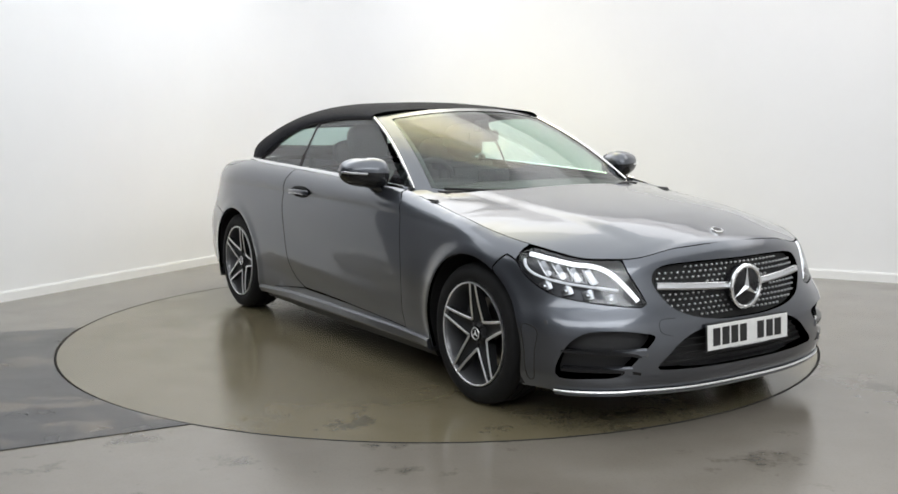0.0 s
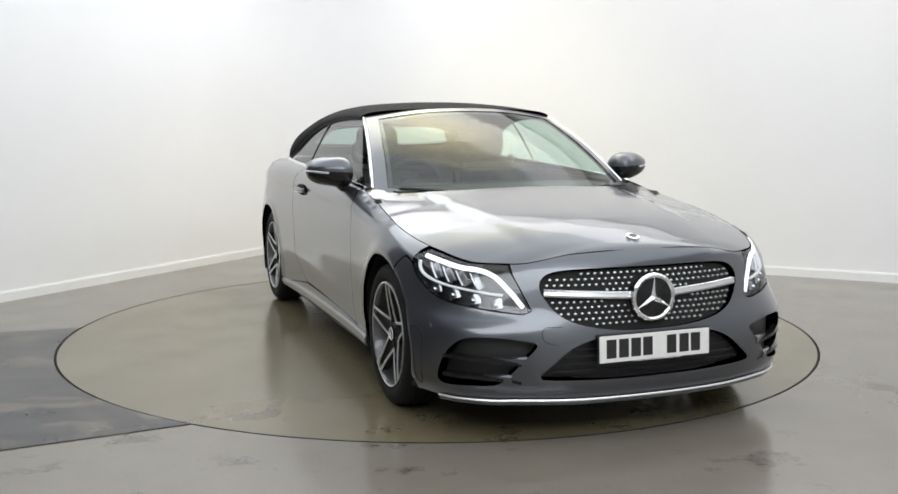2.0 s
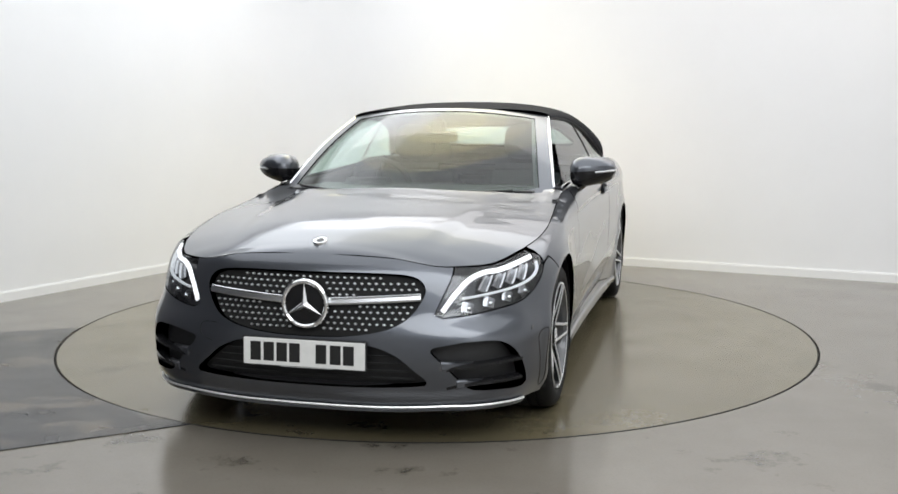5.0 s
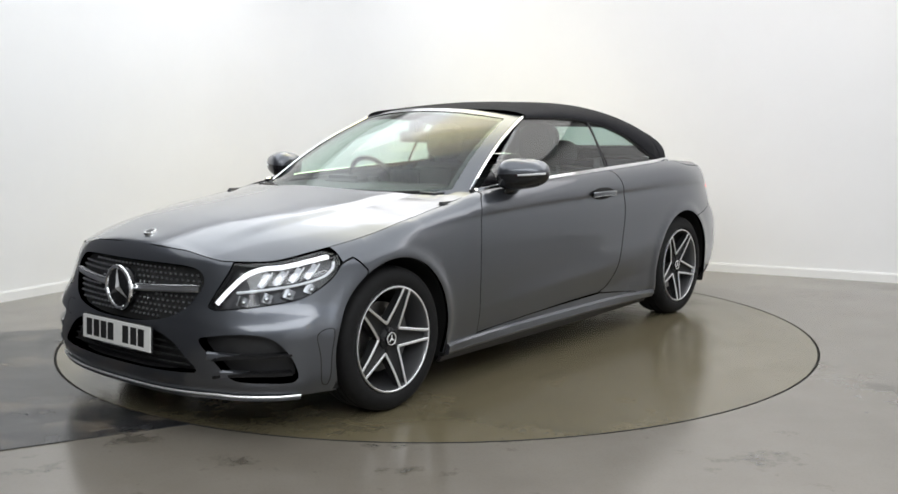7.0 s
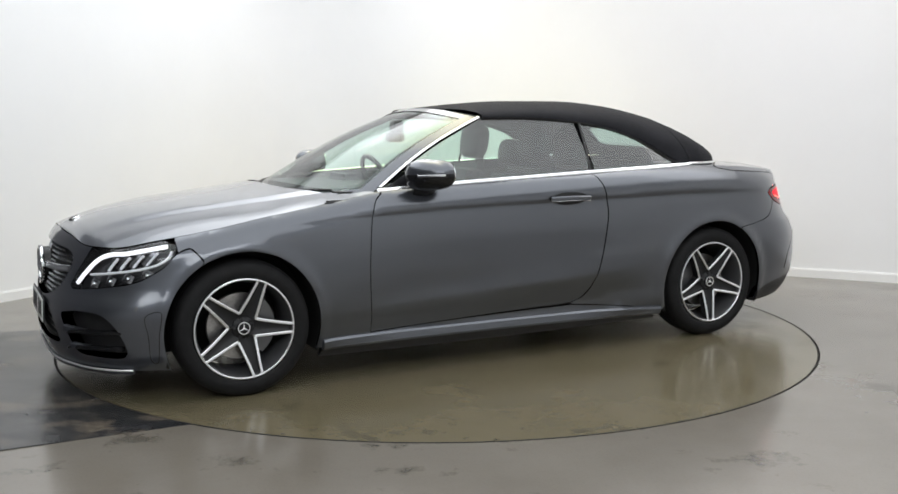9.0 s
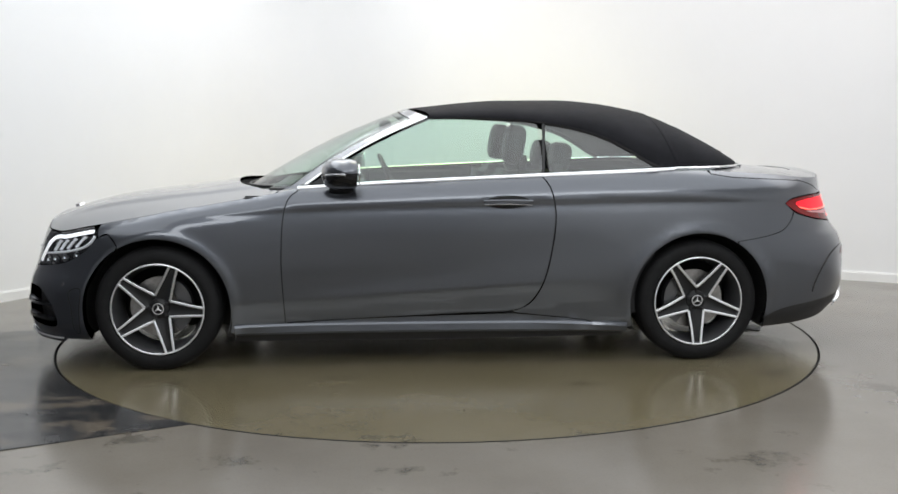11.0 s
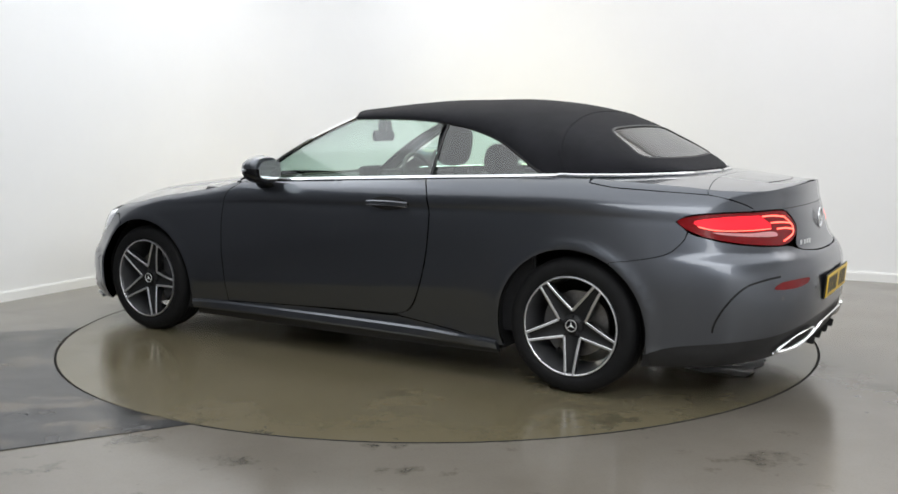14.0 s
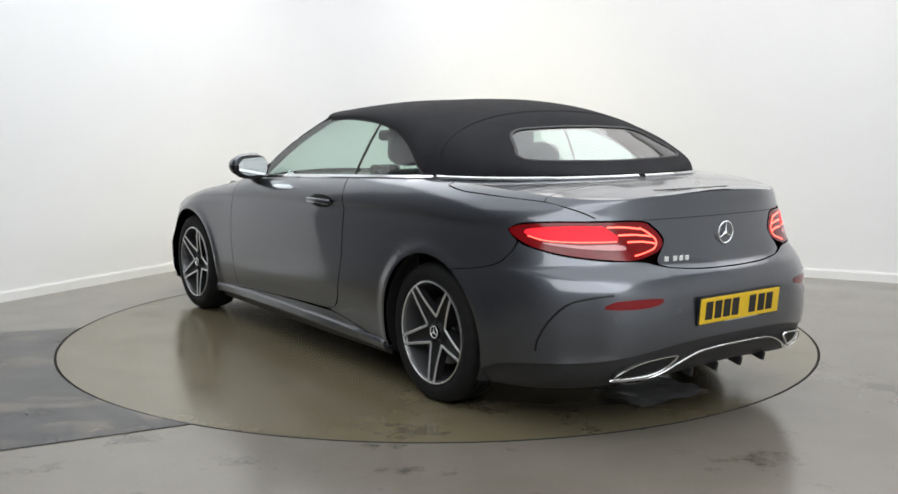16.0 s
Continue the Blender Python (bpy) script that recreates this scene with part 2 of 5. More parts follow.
def panel(name, fn, outer, mat, parent, holes=(), h=0.03, gap=0.0012, flange=0.016, lift=0.0, flip=False, label=""):
    """A sheet on the surface fn(u, v), cut to an outline with holes, with turned-in edges."""
    outer = shrink(outer, gap)
    holes = [shrink(x, -gap) for x in holes]
    rings = [outer] + holes
    lo, hi = outer.min(0), outer.max(0)
    gx, gy = np.meshgrid(np.arange(lo[0], hi[0], h), np.arange(lo[1], hi[1], h))
    g = np.stack([gx.ravel(), gy.ravel()], -1)
    ok = inside(outer, g)
    for x in holes:
        ok &= ~inside(x, g)
    g = g[ok]
    rim = np.concatenate(rings)
    if fn is skirt:
        # finer rows along the shoulder crease
        qq = np.arange(lo[0], hi[0], h)
        zz = crease_z(skirt(qq, np.full_like(qq, 0.84))[:, 0])
        z2 = crease_low(skirt(qq, np.full_like(qq, 0.4))[:, 0])
        fine = np.concatenate([np.stack([qq, zz + d], -1) for d in (-0.030, -0.016, -0.008, -0.003, 0.003, 0.009)] + [np.stack([qq, z2 + d], -1) for d in (-0.02, -0.009, -0.003, 0.003, 0.009, 0.02)])
        ok = inside(outer, fine)
        for x in holes:
            ok &= ~inside(x, fine)
        fine = fine[ok]
        if len(fine) and len(g):
            zg = crease_z(skirt(g[:, 0], np.full(len(g), 0.84))[:, 0])
            zl = crease_low(skirt(g[:, 0], np.full(len(g), 0.4))[:, 0])
            g = np.concatenate([g[((g[:, 1] < zg - 0.042) | (g[:, 1] > zg + 0.02)) & (np.abs(g[:, 1] - zl) > 0.03)], fine])
    if len(g):
        near = np.full(len(g), 9.0)
        for k in range(0, len(rim), 64):
            near = np.minimum(near, np.linalg.norm(g[:, None] - rim[None, k:k + 64], axis=2).min(1))
        g = g[near > 0.4 * h]
    pts = np.concatenate([rim, g]) if len(g) else rim
    edges, base = [], 0
    for r in rings:
        edges += [(base + i, base + (i + 1) % len(r)) for i in range(len(r))]
        base += len(r)
    vs, _, fs, *_ = delaunay_2d_cdt([Vector(p) for p in pts], edges, [], 0, 1e-6)
    uv = np.array([tuple(v) for v in vs])
    tri = np.array([tuple(f) for f in fs if len(f) == 3])
    mid = uv[tri].mean(1)
    ok = inside(outer, mid)
    for x in holes:
        ok &= ~inside(x, mid)
    tri = tri[ok]
    n = surface_normals(fn, uv) * (-1 if flip else 1)
    co = fn(uv[:, 0], uv[:, 1]) + n * lift
    # orient the faces by the surface normal
    fa = np.cross(co[tri[:, 1]] - co[tri[:, 0]], co[tri[:, 2]] - co[tri[:, 0]])
    bad = (fa * n[tri[:, 0]]).sum(1) < 0
    tri[bad] = tri[bad][:, ::-1]
    verts, norms, faces = [tuple(c) for c in co], [tuple(x) for x in n], [tuple(int(i) for i in t) for t in tri]
    if flange:
        for r in rings:
            rn = surface_normals(fn, r) * (-1 if flip else 1)
            rc = fn(r[:, 0], r[:, 1]) + rn * lift
            tang = np.roll(rc, -1, axis=0) - np.roll(rc, 1, axis=0)
            out = np.cross(tang, rn)
            out /= np.linalg.norm(out, axis=1, keepdims=True) + 1e-12
            b = len(verts)
            m = len(r)
            verts += [tuple(c) for c in rc] + [tuple(c) for c in rc - rn * flange]
            norms += [tuple(x) for x in out] * 2
            for i in range(m):
                j = (i + 1) % m
                faces.append((b + i, b + j, b + m + j, b + m + i))
    me = bpy.data.meshes.new(name)
    me.from_pydata(verts, [], faces)
    me.validate()
    for p in me.polygons:
        p.use_smooth = True
    if len(me.vertices) == len(norms):
        me.normals_split_custom_set_from_vertices(norms)
    me.materials.append(mat)
    ob = new(name, me)
    ob.parent = parent
    if label:
        tagged(ob, label)
    return ob


def sweep(bm, path, nrm, w, t, closed=False, round_=True):
    """A strip along a path: w wide, t proud of the surface whose normals are nrm."""
    path, nrm = np.asarray(path, float), np.asarray(nrm, float)
    n = len(path)
    wide_at = np.broadcast_to(w, (n,))
    rows = []
    for i in range(n):
        a, b = (path[(i - 1) % n], path[(i + 1) % n]) if closed else (path[max(i - 1, 0)], path[min(i + 1, n - 1)])
        tg = (b - a) / (np.linalg.norm(b - a) + 1e-9)
        side = np.cross(nrm[i], tg)
        side /= np.linalg.norm(side) + 1e-9
        up = np.cross(tg, side)
        prof = [(-0.5, -0.6), (-0.5, 0.4), (-0.3, 1.0), (0.3, 1.0), (0.5, 0.4), (0.5, -0.6)] if round_ else [(-0.5, -0.6), (-0.5, 1.0), (0.5, 1.0), (0.5, -0.6)]
        rows.append([bm.verts.new(tuple(path[i] + side * (p * wide_at[i]) + up * (q * t))) for p, q in prof])
    for i in range(n if closed else n - 1):
        a, b = rows[i], rows[(i + 1) % n]
        for k in range(len(a)):
            bm.faces.new((a[k], a[(k + 1) % len(a)], b[(k + 1) % len(a)], b[k]))
    if not closed:
        bm.faces.new(rows[0])
        bm.faces.new(rows[-1][::-1])
    bmesh.ops.recalc_face_normals(bm, faces=bm.faces)
    return bm


def solid_from_outline(bm, pts2, to3, depth, bevel=0.0):
    """A plate: an outline in a plane, mapped by to3(a, b, d), given depth."""
    front = [bm.verts.new(to3(a, b, 0.0)) for a, b in pts2]
    back = [bm.verts.new(to3(a, b, -depth)) for a, b in pts2]
    f = [bm.faces.new(front), bm.faces.new(back[::-1])]
    n = len(front)
    for i in range(n):
        f.append(bm.faces.new((front[i], back[i], back[(i + 1) % n], front[(i + 1) % n])))
    bmesh.ops.recalc_face_normals(bm, faces=f)
    if bevel:
        bmesh.ops.bevel(bm, geom=[e for e in f[0].edges], offset=bevel, segments=2, affect="EDGES")
    return bm


# ---- the room ----
WALL_H = 3.2


def room():
    # the walls run from the rounded corner; two more close the room behind the camera
    a = CORNER + LEFT_DIR * 12
    white_end = CORNER + LEFT_DIR * 4.0
    d = CORNER + RIGHT_DIR * 9.2
    r = 0.75
    arc = []
    for k in range(13):
        t = k / 12
        p0, p1, p2 = CORNER + LEFT_DIR * r, CORNER, CORNER + RIGHT_DIR * r
        arc.append(p0 * (1 - t) ** 2 + p1 * 2 * t * (1 - t) + p2 * t * t)
    far = a + RIGHT_DIR * 9.2

    def wall(name, line, z0, z1, thick, mat, label):
        bm = bmesh.new()
        n = len(line)
        rows = []
        for i, p in enumerate(line):
            u = (line[min(i + 1, n - 1)] - line[max(i - 1, 0)]).normalized()
            o = Vector((-u.y, u.x, 0)) * thick
            rows.append([bm.verts.new(p + q + Vector((0, 0, z))) for q, z in ((Vector(), z0), (Vector(), z1), (o, z1), (o, z0))])
        for i in range(n - 1):
            for k in range(4):
                bm.faces.new((rows[i][k], rows[i][(k + 1) % 4], rows[i + 1][(k + 1) % 4], rows[i + 1][k]))
        bm.faces.new(rows[0])
        bm.faces.new(rows[-1][::-1])
        bmesh.ops.recalc_face_normals(bm, faces=bm.faces)
        ob = part(name, bm, mat, None)
        return tagged(ob, label, "wall" if "wall" in name else "skirting", kind="structure")

    line = [white_end] + arc + [d]
    wall("wall_north", line, 0, WALL_H, 0.12, WALL, "smooth white painted studio wall with a rounded corner")
    # added out of view, dark so that the car's flank reflects a dim room
    wall("wall_west", [a, white_end], 0, WALL_H, 0.12, WALL_DARK, "plain dark grey unseen wall, added to darken the car's flank reflections")
    wall("wall_east", [d, far], 0, WALL_H, 0.12, WALL, "plain white painted studio wall")
    wall("wall_south", [far, a], 0, WALL_H, 0.12, WALL_GREY, "plain grey wall closing the studio")
    # skirting stands 16 mm proud, in two butted boards with a thin shadow line at the top
    wall("baseboard", line, 0.0, 0.064, -0.016, SKIRTING, "white painted skirting board along the wall")
    wall("trim", line, 0.064, 0.074, -0.009, SKIRTING, "rounded white top edge of the skirting")
    bm = bmesh.new()
    box(bm, (-14, -14, WALL_H), (14, 9, WALL_H + 0.1))
    tagged(link("ceiling", bm, CEILING), "plain pale grey studio ceiling", "ceiling", kind="structure")
    # the floor with a round hole for the table
    bm = bmesh.new()
    N = 160
    ring = [bm.verts.new(((TABLE_R + 0.004) * math.cos(2 * math.pi * k / N), (TABLE_R + 0.004) * math.sin(2 * math.pi * k / N), 0)) for k in range(N)]
    low = [bm.verts.new((v.co.x, v.co.y, -0.12)) for v in ring]
    sq = []
    for k in range(N):
        c, s_ = math.cos(2 * math.pi * k / N), math.sin(2 * math.pi * k / N)
        m = 14 / max(abs(c), abs(s_))
        sq.append(bm.verts.new((c * m, s_ * m, 0)))
    for k in range(N):
        j = (k + 1) % N
        bm.faces.new((ring[k], sq[k], sq[j], ring[j]))
        bm.faces.new((ring[k], ring[j], low[j], low[k]))
    bm.faces.new(low)
    bmesh.ops.recalc_face_normals(bm, faces=bm.faces)
    for f in bm.faces:
        if abs(f.normal.z) > 0.9 and f.normal.z < 0:
            f.normal_flip()
    tagged(link("floor", bm, FLOOR), "glossy sealed grey concrete studio floor with faint stains", "floor", kind="structure")
    # dark plate let into the floor beside the table, cut to its circle
    a0, a1 = math.atan2(0.0, -2.28), math.atan2(-1.99, -1.067) + 2 * math.pi
    rr = TABLE_R + 0.006
    rim = [(rr * math.cos(a0 + (a1 - a0) * k / 40), rr * math.sin(a0 + (a1 - a0) * k / 40)) for k in range(41)]
    pts = rim + [(-5.6, -4.19), (-5.6, -0.87)]
    bm = bmesh.new()
    solid_from_outline(bm, pts, lambda x, y, d_: Vector((x, y, 0.004 + d_)), 0.02)
    tagged(link("dark_floor_plate", bm, SLATE), "worn dark grey floor plate with pale scuffs beside the turntable", "floor plate", kind="structure")


def turntable():
    root = new("turntable", None)
    bm = bmesh.new()
    lathe(bm, [(0.0005, 0.0), (0.7, 0.0), (1.5, 0.0), (TABLE_R - 0.010, 0.0), (TABLE_R - 0.007, -0.004), (TABLE_R - 0.007, -0.1)], 160, "z")
    disc = part("disc", bm, TABLE, root)
    # black band drawn for the dark gap line round the table
    bm = bmesh.new()
    lathe(bm, [(TABLE_R - 0.007, -0.05), (TABLE_R - 0.007, 0.0012), (TABLE_R - 0.003, 0.0012), (TABLE_R - 0.003, -0.05)], 160, "z")
    part("edge_band", bm, DARK, root, "thin black band drawn for the gap round the turntable")
    tagged(root, "round painted turntable flush with the studio floor, stained", "turntable")
    return root


room()
table = turntable()

# ---- the car's body surfaces: x forward, y to its left, z up, middle of the wheelbase on the ground ----
XS_F, XS_R = 1.2, -1.3
nose_x = curve((0.10, 2.15), (0.17, 2.205), (0.24, 2.228), (0.33, 2.232), (0.43, 2.225), (0.55, 2.205), (0.62, 2.188), (0.69, 2.165), (0.73, 2.145), (0.765, 2.115), (0.80, 2.07))
tail_x = curve((0.10, -2.20), (0.20, -2.34), (0.30, -2.415), (0.42, -2.437), (0.58, -2.435), (0.655, -2.415), (0.70, -2.375), (0.76, -2.355), (0.84, -2.335), (0.92, -2.315), (0.96, -2.312), (0.985, -2.305))
flank = curve((0.10, 0.82), (0.16, 0.848), (0.20, 0.872), (0.25, 0.888), (0.31, 0.892), (0.36, 0.895), (0.42, 0.899), (0.55, 0.904), (0.70, 0.902), (0.80, 0.897), (0.86, 0.893), (1.1, 0.893))
wide = curve((-2.4, 0.985), (-1.9, 0.995), (-1.42, 1.008), (-0.8, 1.0), (0.3, 0.988), (0.9, 0.99), (1.42, 1.018), (1.8, 1.032), (2.2, 1.03))
n_front = curve((0.1, 2.9), (0.42, 2.7), (0.54, 2.25), (0.65, 2.15), (0.8, 2.15))
n_front_x = curve((0.1, 4.6), (0.42, 4.5), (0.54, 3.7), (0.65, 3.4), (0.8, 2.9))
n_rear = curve((0.1, 3.1), (0.45, 3.0), (0.58, 2.8), (0.7, 2.6), (0.85, 2.4), (1.0, 2.4))
n_rear_x = curve((0.1, 4.2), (0.55, 4.2), (0.7, 3.7), (0.85, 3.4), (1.0, 3.2))

crease_z = curve((2.0, 0.72), (1.67, 0.738), (1.41, 0.765), (1.22, 0.792), (0.80, 0.822), (0.27, 0.842), (-0.28, 0.851), (-0.64, 0.857), (-1.21, 0.866), (-1.83, 0.856), (-2.2, 0.85))
crease_d = curve((2.0, 0.0), (1.65, 0.0), (1.2, 0.005), (0.8, 0.011), (-0.6, 0.012), (-1.3, 0.009), (-1.85, 0.003), (-2.1, 0.0))
crease_low = curve((2.0, 0.34), (1.04, 0.347), (0.77, 0.362), (0.3, 0.386), (-0.51, 0.432), (-1.0, 0.462), (-2.0, 0.475))
tuck_slope = curve((1.3, 0.0), (1.04, 0.12), (0.6, 0.22), (-0.5, 0.22), (-0.8, 0.12), (-1.0, 0.03), (-1.2, 0.0))
hollow_z = curve((1.1, 0.33), (0.78, 0.375), (-0.4, 0.55), (-0.7, 0.595), (-1.1, 0.63))
hollow_d = curve((1.1, 0.0), (0.98, 0.001), (0.7, 0.008), (0.2, 0.014), (-0.4, 0.012), (-0.75, 0.006), (-0.98, 0.001), (-1.1, 0.0))
_ph = np.linspace(0, np.pi / 2, 800)
_n = 2.4


def _arc(a, b):
    x, y = a * np.cos(_ph) ** (2 / _n), b * np.sin(_ph) ** (2 / _n)
    return np.concatenate([[0], np.cumsum(np.hypot(np.diff(x), np.diff(y)))])


ARC_F, ARC_R = _arc(1.02, 0.89), _arc(1.12, 0.89)
QF, QS = ARC_F[-1], XS_F - XS_R
QEND = QF + QS + ARC_R[-1]
# height of the shoulder edge, by the way round the car: from the nose's middle, over the belt line, to the boot's middle
edge_z = curve((0.0, 0.765), (0.35, 0.748), (0.60, 0.712), (0.75, 0.712), (1.0, 0.748), (QF - 0.30, 0.792), (QF, 0.848), (QF + 0.3, 0.897), (QF + 0.53, 0.937),
               (QF + 0.91, 0.957), (QF + 1.37, 0.977), (QF + 1.82, 0.994), (QF + 2.26, 1.010), (QF + 2.5, 1.018), (QF + 2.8, 1.005), (QF + 3.1, 0.985),
               (QF + 3.3, 0.970), (QF + 3.55, 0.964), (QEND - 0.35, 0.976), (QEND, 0.986))
round_in = curve((0.0, 0.0), (0.7, 0.03), (1.05, 0.075), (QF, 0.085), (QF + 0.6, 0.098), (QF + 2.0, 0.10), (QF + 2.6, 0.12), (QF + 3.1, 0.10), (QF + 3.4, 0.05), (QEND, 0.0))
round_h = curve((0.0, 0.05), (QF - 0.3, 0.11), (QF + 0.6, 0.12), (QF + 2.6, 0.15), (QF + 3.2, 0.13), (QEND, 0.06))


def skirt(q, z):
    """The sheet all round the car: q runs from the nose's middle (0) past the left flank to the tail's middle; negative q is the right side."""
    q, z = np.asarray(q, float), np.asarray(z, float)
    sgn, a = np.where(q < 0, -1.0, 1.0), np.abs(q)
    zt, hr = edge_z(a), round_h(a)
    w = np.clip((z - (zt - hr)) / hr, 0, 1)
    inset = round_in(a) * (1 - np.sqrt(np.maximum(1 - 0.985 * w * w, 0.0)))
    f, s = a < QF, (a >= QF) & (a <= QF + QS)
    pf = np.interp(a, ARC_F, _ph)
    pr = np.interp(QEND - a, ARC_R, _ph)
    nf, nr, nfx, nrx = n_front(z), n_rear(z), n_front_x(z), n_rear_x(z)
    x = np.where(f, XS_F + (nose_x(z) - XS_F) * np.maximum(np.cos(pf), 1e-9) ** (2 / nfx), np.where(s, XS_F - (a - QF), XS_R + (tail_x(z) - XS_R) * np.maximum(np.cos(pr), 1e-9) ** (2 / nrx)))
    k = np.where(f, np.maximum(np.sin(pf), 1e-9) ** (2 / nf), np.where(s, 1.0, np.maximum(np.sin(pr), 1e-9) ** (2 / nr)))
    y = (flank(z) * wide(x) - inset) * k
    # shoulder crease and lower crease along the flank, flared arches
    side = np.clip((k - 0.93) / 0.07, 0, 1)
    zc = crease_z(x)
    low = np.maximum(zc - z, 0.0)
    y = y - side * crease_d(x) * np.exp(-low / 0.055) / (1 + np.exp(-(zc - z) / 0.007))
    # below the low crease the sheet tucks in, and comes out again over the sill
    d_low = 0.008 * np.log1p(np.exp(np.clip((crease_low(x) - z) / 0.008, -40, 40)))
    y = y - side * tuck_slope(x) * np.minimum(d_low, 0.13) * np.clip((z - 0.19) / 0.055, 0, 1)
    # long hollow in the door, rising towards the tail
    hz, cl = hollow_z(x), crease_low(x)
    up, down = np.clip((0.80 - z) / (0.80 - hz), 0, 2), np.clip((z - cl + 0.05) / (hz - cl + 0.05), 0, 2)
    dip = -np.log(np.exp(-3.5 * up ** 1.3) + np.exp(-3.5 * down)) / 3.5
    y = y - side * np.maximum(hollow_d(x), 0) * dip
    for cx, rad in ((1.42, 0.385), (-1.42, 0.385)):
        r = np.hypot(x - cx, z - 0.32)
        y = y + 0.010 * np.exp(-((r - rad) / 0.035) ** 2) * np.clip((k - 0.8) / 0.1, 0, 1)
    return np.stack([x, sgn * y, z], -1)


_qs = np.linspace(0, QEND, 1400)


def at_x(x, z):
    """(q, z) on the flank at this x; a negative z means nothing special."""
    p = skirt(_qs, np.full_like(_qs, z))
    return (float(np.interp(-x, -p[:, 0], _qs)), z)


def at_front(y, z):
    p = skirt(_qs[_qs < QF], np.full_like(_qs[_qs < QF], z))
    return (math.copysign(float(np.interp(abs(y), p[:, 1], _qs[_qs < QF])), y if y else 1.0) if y else 0.0, z)


def at_rear(y, z):
    k = _qs > QF + QS
    p = skirt(_qs[k], np.full(k.sum(), z))
    return (float(np.interp(-abs(y), -p[:, 1], _qs[k])), z)


# the shoulder edge as a line, to which bonnet and boot deck are fitted
_edge = skirt(_qs, edge_z(_qs))
_kf, _kr = _qs < QF + 0.6, _qs > QF + 2.3
bonnet_mid = curve((0.80, 0.972), (0.99, 0.957), (1.22, 0.925), (1.45, 0.897), (1.70, 0.866), (1.90, 0.831), (2.0, 0.806), (2.06, 0.789), (2.095, 0.776), (2.117, 0.765))
deck_mid = curve((-2.32, 0.987), (-2.29, 0.993), (-2.2, 0.992), (-2.05, 1.003), (-1.9, 1.02), (-1.8, 1.03), (-1.3, 1.05))


def top_sheet(x, y, rows, mid, power):
    ye = np.interp(-x, -rows[:, 0], rows[:, 1]) + 1e-4
    ze = np.interp(-x, -rows[:, 0], rows[:, 2])
    zc = mid(x)
    return zc + (ze - zc) * np.clip(np.abs(y) / ye, 0, 1.2) ** power


def bonnet_fn(x, y):
    x, y = np.asarray(x, float), np.asarray(y, float)
    z = top_sheet(x, y, _edge[_kf], bonnet_mid, np.interp(x, [0.8, 1.6], [1.5, 2.3]))
    ridge = np.interp(x, [0.8, 1.4, 2.0], [0.60, 0.56, 0.47])
    t = np.clip((ridge - np.abs(y)) / 0.10, 0, 1)
    fade = np.clip((2.05 - x) / 0.25, 0, 1)
    z = z + 0.009 * fade * t * t * (3 - 2 * t)
    return np.stack([x, y, z], -1)


def deck_fn(x, y):
    x, y = np.asarray(x, float), np.asarray(y, float)
    z = top_sheet(x, y, _edge[_kr], deck_mid, 2.4)
    # raised lip at the boot's end
    return np.stack([x, y, z], -1)


def mirror_q(p):
    return np.array(p) * np.array([-1.0, 1.0])


def both(p):
    return ((1, np.array(p, float)), (-1, mirror_q(p)))


def arch(cx, r, a0, a1, n=40):
    """Points on a wheel arch, as (q, z), from angle a0 to a1 in degrees (0 is forward, 90 up)."""
    return [at_x(cx + r * math.cos(radians(a0 + (a1 - a0) * k / n)), 0.32 + r * math.sin(radians(a0 + (a1 - a0) * k / n))) for k in range(n + 1)]


def edge_run(q0, q1, d=0.0, n=30):
    q = np.linspace(q0, q1, n)
    return [(float(a), float(edge_z(abs(a)) + d)) for a in q]


def on_skirt(pts, lift=0.0):
    p = np.array(pts, float)
    n = surface_normals(skirt, p)
    c = skirt(p[:, 0], p[:, 1])
    out = c * np.array([1, 1, 0]) - np.stack([np.clip(c[:, 0], -1.2, 1.2), 0 * c[:, 0], 0 * c[:, 0]], -1)
    n *= np.where((n * out).sum(1) < 0, -1, 1)[:, None]
    return c + n * lift, n


ARCH_R = 0.372
HL_IN, HL_OUT = at_front(0.508, 0.533), at_x(1.712, 0.732)


def headlight_outline():
    q0 = at_front(0.570, 0.70)[0]
    return loop([HL_IN, at_front(0.540, 0.615), at_front(0.560, 0.668), (q0, float(edge_z(q0)) - 0.003)],
                edge_run(q0 + 0.02, HL_OUT[0] - 0.06, -0.0025) + [at_x(1.735, 0.742), HL_OUT],
                [HL_OUT, at_x(1.722, 0.695), at_x(1.775, 0.636), at_x(1.885, 0.573), at_front(0.713, 0.544), at_front(0.59, 0.527), at_front(0.54, 0.523), HL_IN])


def grille_outline(d=0.0):
    pts = [(0, 0.693 + d), (0.25, 0.692 + d), (0.39, 0.684 + d), (0.447 + d, 0.663), (0.467 + d, 0.628), (0.455 + d, 0.585), (0.408 + d, 0.522), (0.32, 0.478 - d), (0.17, 0.451 - d), (0, 0.445 - d)]
    right = [at_front(y, z) for y, z in pts]
    left = [(-q, z) for q, z in right[-2:0:-1]]
    return smooth_path(right + left, 0.015, closed=True)


